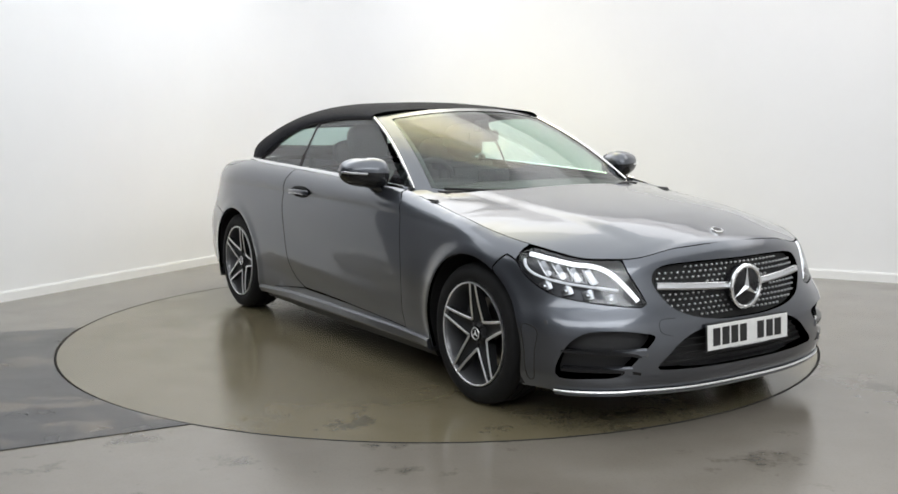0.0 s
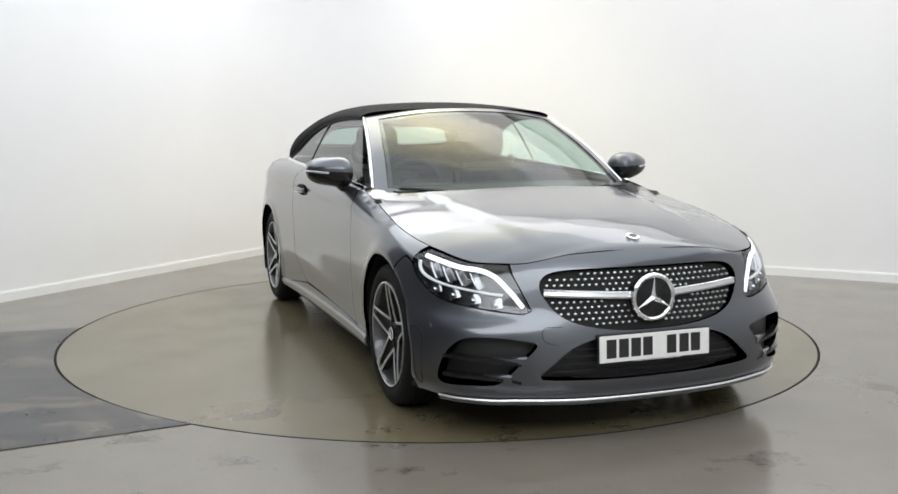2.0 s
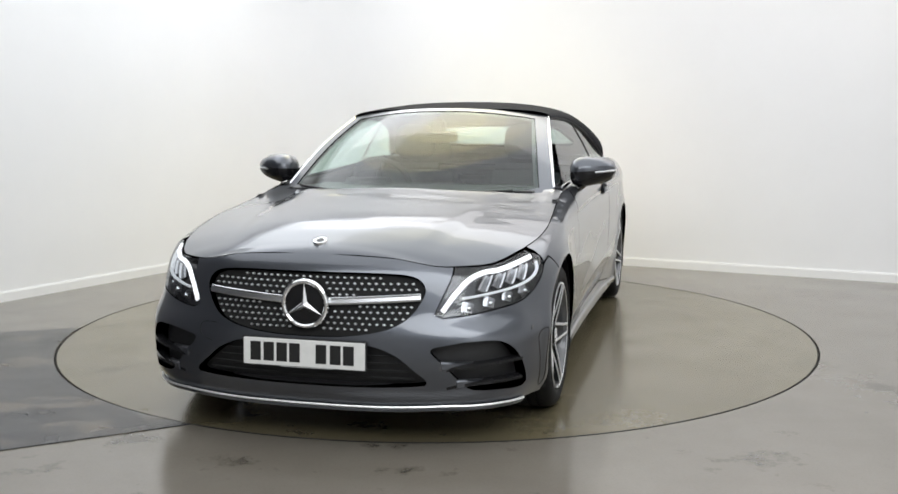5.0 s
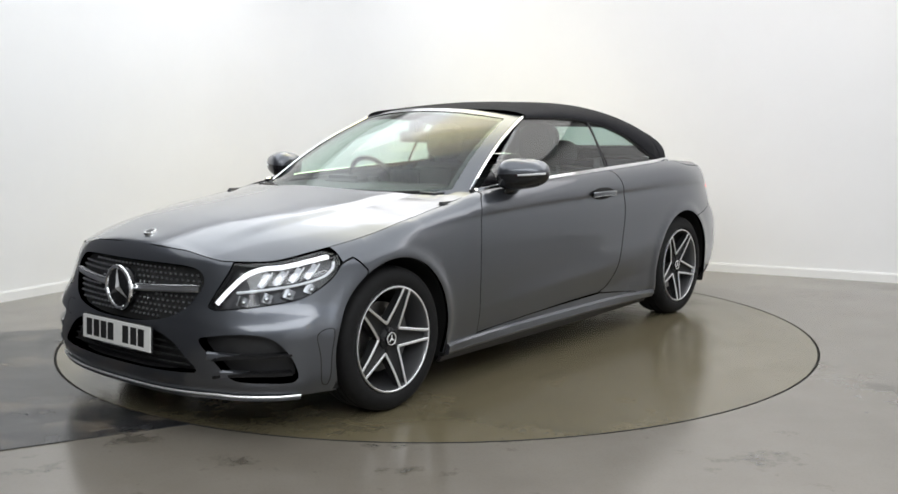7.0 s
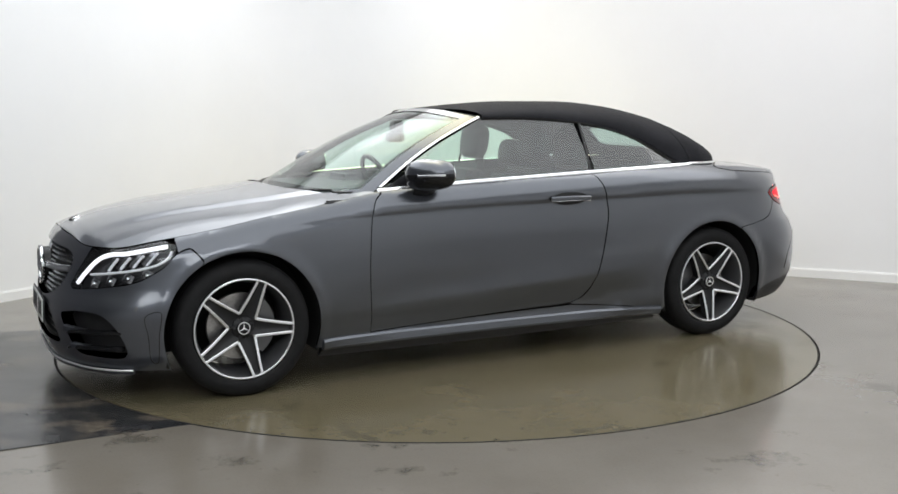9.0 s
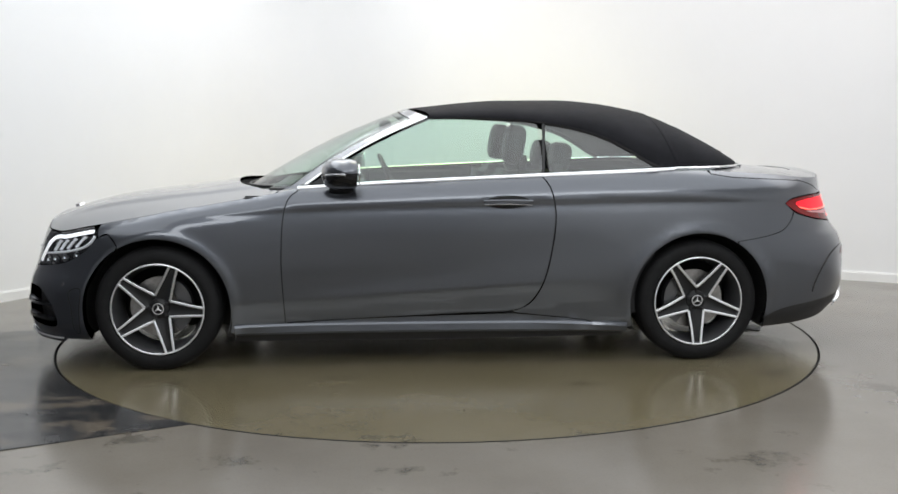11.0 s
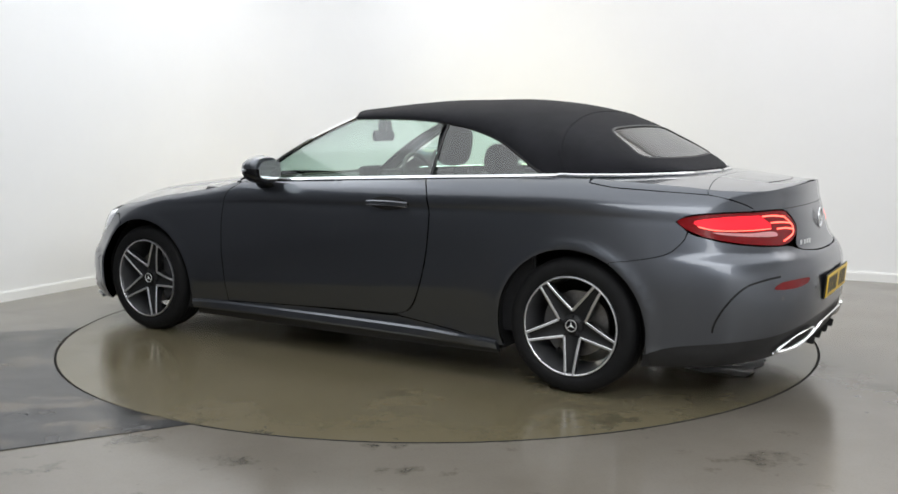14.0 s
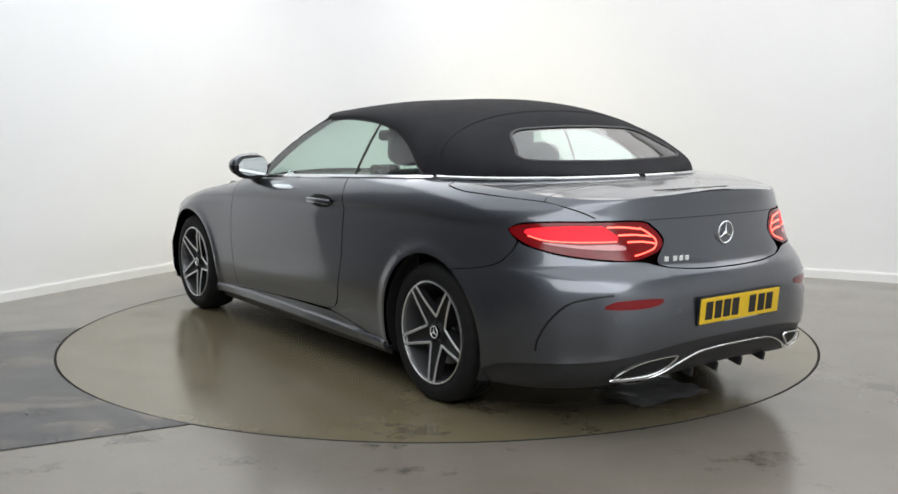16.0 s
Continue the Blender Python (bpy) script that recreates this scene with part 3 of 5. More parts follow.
def centre_intake():
    pts = [(0, 0.425), (0.24, 0.42), (0.36, 0.385), (0.44, 0.325), (0.492, 0.275), (0.44, 0.262), (0.2, 0.252), (0, 0.250)]
    right = [at_front(y, z) for y, z in pts]
    return loop(right, [(-q, z) for q, z in right[::-1]])


def side_intake():
    return smooth_path([at_front(0.505, 0.402), at_front(0.56, 0.420), at_front(0.66, 0.432), at_x(2.045, 0.424), at_x(1.99, 0.372), at_x(1.95, 0.29), at_x(1.955, 0.235),
                        at_front(0.74, 0.236), at_front(0.655, 0.246), at_front(0.610, 0.285), at_front(0.555, 0.345)], 0.015, closed=True)


def tail_outline():
    return smooth_path([at_x(-1.905, 0.838), at_x(-1.96, 0.864), at_x(-2.08, 0.875), at_rear(0.59, 0.876), at_rear(0.43, 0.875), at_rear(0.385, 0.850), at_rear(0.348, 0.801), at_rear(0.375, 0.757),
                        at_rear(0.484, 0.724), at_rear(0.60, 0.728), at_x(-2.11, 0.750), at_x(-1.99, 0.783)], 0.015, closed=True)


SEAM = [at_x(-1.485, 1.000), at_x(-1.60, 0.982), at_x(-1.73, 0.974), at_x(-2.01, 0.954), at_x(-2.10, 0.930), at_x(-2.15, 0.908), at_x(-2.185, 0.884)]


def tail_map(u, v):
    """Round the tail with u = 0 in the middle, positive to the left."""
    u = np.asarray(u, float)
    p = skirt(QEND - np.abs(u), v)
    return p * np.stack([np.ones_like(u), np.where(u < 0, -1.0, 1.0), np.ones_like(u)], -1)


car = new("convertible_car", None)


def body_panels():
    hl = headlight_outline()
    bot = 0.165
    # front bumper with nose: from one front arch round to the other, under lamps and bonnet
    split = at_x(1.63, 0.69)
    a_end = math.degrees(math.asin((bot - 0.32) / ARCH_R))
    right_half = ([(0.0, float(edge_z(0.0)) - 0.002)] + edge_run(0.02, at_front(0.567, 0.70)[0], 0.0, 24)
                  + [at_front(0.558, 0.668), at_front(0.537, 0.612), HL_IN]
                  + [at_front(0.54, 0.520), at_front(0.59, 0.524), at_front(0.713, 0.541), at_x(1.885, 0.570), at_x(1.775, 0.633), at_x(1.716, 0.692), at_x(1.655, 0.715)])
    top = smooth_path(right_half[:25], 0.02).tolist() + smooth_path(right_half[25:28], 0.015).tolist() + smooth_path(right_half[28:], 0.02).tolist()
    back = smooth_path([at_x(1.655, 0.712), split, at_x(1.605, 0.655)], 0.02).tolist()
    ar = arch(1.42, ARCH_R, 58, a_end, 50)
    lowq = ar[-1][0]
    base = [(float(q), bot) for q in np.linspace(lowq, 0.0, 60)][1:]
    half = np.array(top + back + ar + base)
    keep = np.concatenate([[True], np.linalg.norm(np.diff(half, axis=0), axis=1) > 2e-3])
    half = half[keep]
    full = np.concatenate([half, mirror_q(half[::-1])[1:-1]])
    holes = [grille_outline(), centre_intake(), side_intake(), mirror_q(side_intake())]
    panel("front_bumper", skirt, full, PAINT, car, holes, h=0.03, gap=0.0015, flange=0.056)
    for sgn, _ in both([(0, 0)]):
        m = (lambda p: np.array(p, float)) if sgn > 0 else mirror_q
        fl = False
        # front wing
        bt = at_x(0.775, 0.19)
        wing = loop(edge_run(HL_OUT[0] - 0.025, QF + 0.50, 0.0015), [at_x(0.70, 0.925), at_x(0.745, 0.885), at_x(0.772, 0.78), at_x(0.785, 0.55), at_x(0.775, 0.30), bt],
                    [at_x(1.03, 0.19)], arch(1.42, ARCH_R, 180 + 20, 60, 60), [at_x(1.605, 0.663), at_x(1.63, 0.695), at_x(1.66, 0.719), at_x(1.708, 0.700)])
        panel("front_wing", skirt, m(wing), PAINT, car, h=0.018, flip=fl)
        # door
        door = loop(edge_run(QF + 0.515, QF + 1.775, 0.0015), [at_x(-0.585, 0.985), at_x(-0.615, 0.94), at_x(-0.642, 0.82), at_x(-0.637, 0.70), at_x(-0.612, 0.55), at_x(-0.572, 0.42), at_x(-0.51, 0.325), at_x(-0.42, 0.285), at_x(-0.2, 0.277)],
                    [at_x(0.2, 0.262), at_x(0.772, 0.240)], [at_x(0.773, 0.30), at_x(0.783, 0.55), at_x(0.770, 0.78), at_x(0.742, 0.885), at_x(0.695, 0.925)])
        d = panel("door", skirt, m(door), PAINT, car, h=0.03, flip=fl)
        # rear quarter
        tl = tail_outline()
        quarter = loop(edge_run(QF + 1.785, at_x(-1.475, 1.016)[0], 0.0015, 40), SEAM, [at_x(-2.175, 0.8795)],
                       [at_x(-2.08, 0.879), at_x(-1.955, 0.868), at_x(-1.898, 0.839)], [at_x(-1.935, 0.808), at_x(-1.95, 0.795)],
                       [at_x(-1.94, 0.76), at_x(-1.88, 0.70), at_x(-1.75, 0.665), at_x(-1.62, 0.648)],
                       arch(-1.42, ARCH_R, 122, -20, 60), [at_x(-1.03, 0.19)], [at_x(-0.8, 0.235), at_x(-0.45, 0.272)],
                       [at_x(-0.425, 0.281), at_x(-0.515, 0.321), at_x(-0.577, 0.418), at_x(-0.617, 0.55), at_x(-0.642, 0.70), at_x(-0.647, 0.82), at_x(-0.62, 0.94), at_x(-0.59, 0.985)])
        panel("rear_quarter", skirt, m(quarter), PAINT, car, h=0.03, flip=fl)
        # sill below the door: a ledge that stands proud, over a dark lower edge
        sill = loop([at_x(1.02, 0.196), at_x(0.3, 0.19), at_x(-1.02, 0.196)], [at_x(-1.02, 0.135), at_x(0.0, 0.125), at_x(1.04, 0.135)])
        panel("sill_underside", skirt, m(sill), BLACK_PLASTIC, car, h=0.03, flip=fl, lift=-0.004)
        filler = loop([at_x(0.772, 0.236), at_x(0.2, 0.258), at_x(-0.43, 0.270)], [at_x(-0.80, 0.232), at_x(-1.0, 0.19)], [at_x(0.0, 0.184), at_x(0.76, 0.19)])
        panel("sill_top", skirt, m(filler), PAINT, car, h=0.03, flip=fl, lift=-0.002)
        bm = bmesh.new()
        pts = smooth_path(m([at_x(1.035, 0.205), at_x(0.5, 0.207), at_x(-0.5, 0.203), at_x(-1.035, 0.192)]), 0.04)
        c, n = on_skirt(pts, 0.004)
        sweep(bm, c, n, 0.054, 0.014)
        part("sill", bm, PAINT, car, "grey painted sill with a bright upper ledge")
    # rear bumper
    low = [at_x(-1.777, 0.228), at_x(-1.95, 0.285), at_rear(0.63, 0.333), at_rear(0.384, 0.378), at_rear(0.2, 0.392), (QEND, 0.394)]
    low = smooth_path(low, 0.02).tolist()
    topb = smooth_path([(QEND, 0.6725), at_rear(0.2, 0.6765), at_rear(0.36, 0.6915), at_rear(0.44, 0.714)], 0.02).tolist() + smooth_path([at_rear(0.484, 0.719), at_rear(0.60, 0.723), at_x(-2.11, 0.745), at_x(-1.985, 0.778), at_x(-1.955, 0.793)], 0.02).tolist()
    side = smooth_path([at_x(-1.942, 0.76), at_x(-1.8812, 0.699), at_x(-1.75, 0.664), at_x(-1.622, 0.647)], 0.02).tolist()
    ar = arch(-1.42, ARCH_R, 122.5, 193, 50)
    half = np.array(topb + side + ar + low)
    keep = np.concatenate([[True], np.linalg.norm(np.diff(half, axis=0), axis=1) > 2e-3])
    half = half[keep]

    half[:, 0] = QEND - half[:, 0]
    full = np.concatenate([half, mirror_q(half[::-1])[1:-1]])
    panel("rear_bumper", tail_map, full, PAINT, car, h=0.03, flip=True)
    # boot lid: its upright face between the lamps
    f = [(QEND, 0.675), at_rear(0.2, 0.679), at_rear(0.36, 0.694), at_rear(0.395, 0.718), at_rear(0.366, 0.757), at_rear(0.340, 0.801), at_rear(0.377, 0.853), at_rear(0.425, 0.879), at_rear(0.59, 0.881), at_x(-2.175, 0.884)]
    sm = smooth_path(SEAM[3:][::-1], 0.02)[1:]
    q2 = at_x(-2.0, 0.972)[0]
    f = np.array(smooth_path(f, 0.02).tolist() + (sm + np.array([0.003, 0.002])).tolist() + edge_run(q2, QEND, 0.0015, 50))
    f[:, 0] = QEND - f[:, 0]
    f = f[np.concatenate([[True], np.linalg.norm(np.diff(f, axis=0), axis=1) > 2e-3])]
    full = np.concatenate([f, mirror_q(f[::-1])[1:-1]])
    lid = panel("boot_lid", tail_map, full, PAINT, car, h=0.03, flip=True)
    # deck of the boot and the roof cover ahead of it; their shoulders run down to the seam
    rows = _edge[_qs > QF + 2.35]

    def cut(y):
        return -1.925 - 0.085 * (y / 0.72) ** 2
    ye0 = float(np.interp(-2.005, rows[::-1, 0], rows[::-1, 1])) - 0.003
    xs = np.linspace(-2.005, -2.303, 30)
    line = [(float(x), float(np.interp(x, rows[::-1, 0], rows[::-1, 1])) - 0.003) for x in xs]
    front = [(cut(y), y) for y in np.linspace(-ye0, ye0, 40)[1:-1]]
    out = loop(line, [(x, -y) for x, y in line[::-1]], front, step=0.03)
    panel("boot_deck", deck_fn, out, PAINT, lid, h=0.03, flip=False)
    xs = np.linspace(-1.30, -2.003, 40)
    line = [(float(x), float(np.interp(x, rows[::-1, 0], rows[::-1, 1])) - 0.002) for x in xs]
    out = loop(line, [(cut(y) + 0.001, y) for y in np.linspace(ye0, -ye0, 40)[1:-1]], [(x, -y) for x, y in line[::-1]], step=0.03)
    cover = panel("roof_cover", deck_fn, out, PAINT, car, h=0.03)
    for sgn in (1, -1):
        m = (lambda p: np.array(p, float)) if sgn > 0 else mirror_q
        q1, q2 = at_x(-1.49, 1.012)[0], at_x(-2.0, 0.972)[0]
        out = loop(edge_run(q1, q2, 0.0015, 30), (smooth_path(SEAM[:4], 0.02) + np.array([0, 0.002])).tolist()[::-1])
        panel("cover_shoulder", skirt, m(out), PAINT, cover, h=0.03)
    # bonnet
    rows = _edge[_qs < QF + 0.5]
    xs = np.concatenate([np.linspace(0.815, 2.0, 50), 2.0 + 0.1145 * np.sin(np.linspace(0, math.pi / 2, 24))[1:]])
    line = [(float(x), max(0.0, float(np.interp(-x, -rows[:, 0], rows[:, 1])) - 0.003)) for x in xs]
    cowl = smooth_path([(0.80, -0.735), (0.865, -0.64), (1.02, -0.42), (1.075, -0.2), (1.085, 0.0), (1.075, 0.2), (1.02, 0.42), (0.865, 0.64), (0.80, 0.735)], 0.03).tolist()
    out = np.array(line[:-1] + [(x, -y) for x, y in line[::-1]] + cowl)
    out = out[np.concatenate([[True], np.linalg.norm(np.diff(out, axis=0), axis=1) > 2e-3])]
    panel("bonnet", bonnet_fn, out, PAINT, car, h=0.018, gap=0.002, flip=False)
    # painted corner under the bonnet's end, at each pillar foot
    ye = lambda x: float(np.interp(-x, -rows[:, 0], rows[:, 1])) - 0.006
    for sgn in (1, -1):
        corner = loop([(0.71, sgn * 0.70), (0.86, sgn * 0.70)], [(0.86, sgn * ye(0.86)), (0.79, sgn * ye(0.79)), (0.71, sgn * ye(0.71))], step=0.03)
        panel("scuttle_corner", bonnet_fn, corner, PAINT, car, h=0.04, gap=0.0, flange=0.004, lift=-0.005)


# ---- greenhouse ----
def screen_fn(u, v):
    """The windscreen with its pillars: u across (-1 to 1), v up (0 to 1)."""
    u, v = np.asarray(u, float), np.asarray(v, float)
    au = np.abs(u)
    y = u * (0.745 - 0.145 * v)
    x = (1 - v) * (0.97 - 0.29 * au ** 2.4) + v * (0.125 - 0.11 * au ** 2.4) + 0.018 * np.sin(np.pi * v)
    z = (1 - v) * (0.955 - 0.018 * au ** 2) + v * (1.352 - 0.05 * au ** 2.2) + 0.022 * np.sin(np.pi * v)
    return np.stack([x, y, z], -1)


belt_z = curve((0.72, 0.935), (0.29, 0.960), (-0.17, 0.980), (-0.62, 0.998), (-1.06, 1.014), (-1.35, 1.025), (-1.9, 1.03))
belt_y = curve((0.75, 0.775), (0.3, 0.785), (-0.6, 0.79), (-1.1, 0.785), (-1.4, 0.762), (-1.7, 0.70))
rail_z = curve((0.05, 1.297), (-0.18, 1.298), (-0.46, 1.287), (-0.64, 1.266), (-0.79, 1.236), (-0.94, 1.187), (-1.06, 1.124), (-1.17, 1.055), (-1.235, 1.024))


def side_fn(x, z):
    """The left side glass."""
    x, z = np.asarray(x, float), np.asarray(z, float)
    d = z - belt_z(x)
    return np.stack([x, belt_y(x) - 0.44 * d - 0.42 * d * d, z], -1)


roof_z = curve((0.13, 1.352), (-0.05, 1.372), (-0.23, 1.390), (-0.43, 1.402), (-0.77, 1.403), (-0.97, 1.388), (-1.18, 1.352), (-1.31, 1.312), (-1.51, 1.208), (-1.71, 1.098), (-1.80, 1.052), (-1.845, 1.030))
base_y = curve((-1.235, 0.775), (-1.40, 0.757), (-1.55, 0.69), (-1.67, 0.585), (-1.76, 0.44), (-1.82, 0.25), (-1.846, 0.0))
base_z = curve((-1.235, 1.020), (-1.5, 1.024), (-1.846, 1.026))
top_n = curve((0.13, 2.5), (-0.6, 2.3), (-1.2, 2.4), (-1.6, 2.9), (-1.85, 3.2))


def roof_fn(x, s):
    """The fabric roof: x along the car, s from -1 (right edge) over 0 (ridge) to 1 (left edge)."""
    x, s = np.asarray(x, float), np.asarray(s, float)
    zr = np.where(x > -1.235, rail_z(x), base_z(x))
    yr = np.where(x > -1.235, side_fn(x, np.minimum(rail_z(x), 1.32))[..., 1] + 0.012, base_y(x))
    zc = np.maximum(roof_z(x), zr + 1e-3)
    n = top_n(x)
    a = np.abs(s) * np.pi / 2
    y = yr * np.maximum(np.sin(a), 1e-9) ** (2 / n)
    z = zr + (zc - zr) * np.maximum(np.cos(a), 1e-9) ** (2 / n)
    return np.stack([x, np.where(s < 0, -1, 1) * y, z], -1)


def roof_s(x, y):
    """The roof's side value s at a place (x, y)."""
    yr = float(side_fn(x, min(float(rail_z(x)), 1.32))[1]) + 0.012 if x > -1.235 else float(base_y(x))
    return 2 / math.pi * math.asin(min(1.0, (abs(y) / yr)) ** (float(top_n(x)) / 2))


def rear_window_outline(d=0.0):
    pts = [(-1.425 + d, 0.0), (-1.425 + d, 0.24), (-1.422 + d, 0.37), (-1.45, 0.44 + d), (-1.54, 0.49 + d), (-1.605, 0.525 + d), (-1.648 - d, 0.49), (-1.69 - d, 0.34), (-1.71 - d, 0.12), (-1.712 - d, 0.0)]
    pts = [(x, roof_s(x, y)) for x, y in pts]
    return smooth_path(pts + [(x, -s) for x, s in pts[-2:0:-1]], 0.02, closed=True)


def greenhouse():
    # pillars and header in body colour, round the glass
    g = loop([(-0.905, 0.0), (-0.75, -0.05), (-0.5, -0.10), (0, -0.13), (0.5, -0.10), (0.75, -0.05), (0.905, 0.0)], [(0.895, 0.5), (0.875, 0.93)], [(0.4, 0.955), (0, 0.96), (-0.4, 0.955), (-0.875, 0.93)], [(-0.895, 0.5), (-0.904, 0.05)], step=0.03)
    frame_o = loop([(-1.0, -0.14), (-0.75, -0.10), (-0.5, -0.115), (0, -0.145), (0.5, -0.115), (0.75, -0.10), (1.0, -0.14)], [(1.0, 1.01)], [(-1.0, 1.01)], step=0.03)
    panel("windscreen_frame", screen_fn, frame_o, PAINT, car, [g], h=0.05, gap=0.0, flange=0.02, lift=0.002)
    inner = loop([(-0.875, 0.03), (-0.5, -0.07), (0, -0.10), (0.5, -0.07), (0.875, 0.03)], [(0.85, 0.90)], [(0, 0.93), (-0.85, 0.90)], step=0.03)
    panel("windscreen_seal", screen_fn, shrink(g, 0.002), BLACK_GLOSS, car, [inner], h=0.05, gap=0.0, flange=0.004, lift=-0.003, label="black screen border")
    panel("windscreen", screen_fn, shrink(g, 0.004), GLASS_W, car, h=0.05, gap=0.0, flange=0.0, lift=-0.0015, label="curved clear windscreen glass")
    # fabric roof
    head = []
    for k in np.linspace(-0.985, 0.985, 41):
        yy = max(abs(math.sin(k * math.pi / 2)), 1e-9) ** 0.8
        head.append((0.112 - 0.115 * yy ** 2.4, k))
    xs = np.concatenate([np.linspace(head[-1][0], -1.235, 40)[1:], -1.235 - 0.611 * np.sin(np.linspace(0, math.pi / 2, 26))[1:]])
    outer = np.array(head + [(x, 0.985) for x in xs] + [(x, -0.985) for x in xs[::-1]])
    outer = loop(outer.tolist(), step=0.03)
    panel("soft_top", roof_fn, outer, FABRIC, car, [rear_window_outline()], h=0.035, gap=0.0, flange=0.02, label="black fabric folding roof, closed")
    panel("rear_window", roof_fn, rear_window_outline(-0.004), GLASS_R, car, h=0.04, gap=0.0, flange=0.0, lift=-0.003, label="tinted rear window set in fabric")
    # stitched seam across the roof
    bm = bmesh.new()
    ss = np.linspace(-0.97, 0.97, 70)
    p = np.stack([-1.245 - 0.05 * np.abs(ss) ** 1.5 - 0.05 * np.abs(ss) ** 6, ss], -1)
    nn = surface_normals(roof_fn, p)
    sweep(bm, roof_fn(p[:, 0], p[:, 1]) + nn * 0.0005, nn, 0.022, 0.0025)
    part("roof_seam", bm, FABRIC, car, "welded fabric seam across the roof")
    # rubber frame round the rear window
    bm = bmesh.new()
    p = rear_window_outline()
    nn = surface_normals(roof_fn, p)
    sweep(bm, roof_fn(p[:, 0], p[:, 1]), nn, 0.014, 0.003, closed=True)
    part("rear_window_seal", bm, BLACK_PLASTIC, car)
    for sgn in (1, -1):
        def fn(x, z, sgn=sgn):
            return side_fn(x, z) * np.array([1, sgn, 1])
        fl = sgn > 0
        z0 = -0.006
        rail = [(float(x), float(rail_z(x)) + 0.004) for x in np.linspace(-0.02, -0.58, 24)]
        a_line = [(0.655, 0.945), (0.50, 1.035), (0.33, 1.138), (0.15, 1.236), (0.02, 1.293)]
        w1 = loop([(float(x), float(belt_z(x)) + z0) for x in np.linspace(-0.60, 0.655, 24)], a_line, rail)
        panel("door_window", fn, w1, GLASS_S, car, h=0.05, gap=0.002, flange=0.003, flip=fl, label="green-tinted door window")
        rail = [(float(x), float(rail_z(x)) + 0.004) for x in np.linspace(-0.605, -1.225, 30)]
        w2 = loop([(float(x), float(belt_z(x)) + z0) for x in np.linspace(-1.215, -0.625, 20)], rail)
        panel("quarter_window", fn, w2, GLASS_S, car, h=0.05, gap=0.002, flange=0.003, flip=fl, label="green-tinted rear side window")
        # black seal round the windows, in front of the fabric edge
        bm = bmesh.new()
        p = np.array([(float(x), float(rail_z(x)) + 0.006) for x in np.linspace(0.0, -1.225, 50)])
        c = fn(p[:, 0], p[:, 1])
        nn = surface_normals(fn, p) * (-1 if fl else 1)
        sweep(bm, c + nn * 0.002, nn, 0.024, 0.008)
        part("window_seal", bm, BLACK_PLASTIC, car)
        bm = bmesh.new()
        p = np.array([(-0.592 - 0.024 * t, 0.985 + t * (1.275 - 0.985)) for t in np.linspace(0, 1, 8)])
        c = fn(p[:, 0], p[:, 1])
        nn = surface_normals(fn, p) * (-1 if fl else 1)
        sweep(bm, c, nn, 0.016, 0.005)
        part("window_divider", bm, BLACK_PLASTIC, car)
        # bright belt moulding, from the pillar foot to the deck and round behind the roof
        bm = bmesh.new()
        xs_ = np.concatenate([np.linspace(0.70, -1.25, 60), np.linspace(-1.27, -1.846, 40)])
        yb = np.where(xs_ > -1.30, belt_y(xs_) + 0.012, np.minimum(belt_y(-1.3) + 0.012, base_y(np.clip(xs_, -1.846, -1.235)) + 0.020 + 0.0 * xs_))
        zb = np.where(xs_ > -1.30, belt_z(xs_) + 0.002, 1.030)
        c = np.stack([xs_ - np.where(xs_ < -1.75, 0.02, 0), sgn * yb, zb], -1)
        nn = np.tile(np.array([0, sgn * 0.75, 0.66]), (len(c), 1))
        k = xs_ < -1.3
        nn[k] = np.stack([-0.4 * np.ones(k.sum()), sgn * 0.5 * np.ones(k.sum()), 0.75 * np.ones(k.sum())], -1)
        sweep(bm, c, nn, np.interp(-xs_, [1.2, 1.35], [0.024, 0.013]), 0.006)
        part("belt_moulding", bm, CHROME, car, "bright chrome strip along the belt line")
        # bright strip up the windscreen pillar
        bm = bmesh.new()
        p = np.array([(sgn * 0.998, t) for t in np.linspace(0.0, 1.0, 24)])
        c = screen_fn(p[:, 0], p[:, 1])
        nn = np.tile(np.array([0.25, sgn * 0.9, 0.3]), (len(c), 1))
        sweep(bm, c, nn, 0.014, 0.006)
        part("pillar_moulding", bm, CHROME, car, "bright chrome strip along the windscreen pillar")
        # triangle behind the mirror
        tri = loop([(0.66, 0.944)], [(0.50, 1.030)], [(0.485, 0.95)], step=0.03)
        panel("mirror_triangle", fn, tri, BLACK_GLOSS, car, h=0.05, gap=0, flange=0.004, flip=fl, lift=0.003)


body_panels()
greenhouse()


# ---- wheels ----
SPOKE_DARK = material("dark_grey_spoke_paint", (0.014, 0.0142, 0.015), 0.5, var=0.15, scale=150, spec=0.3)

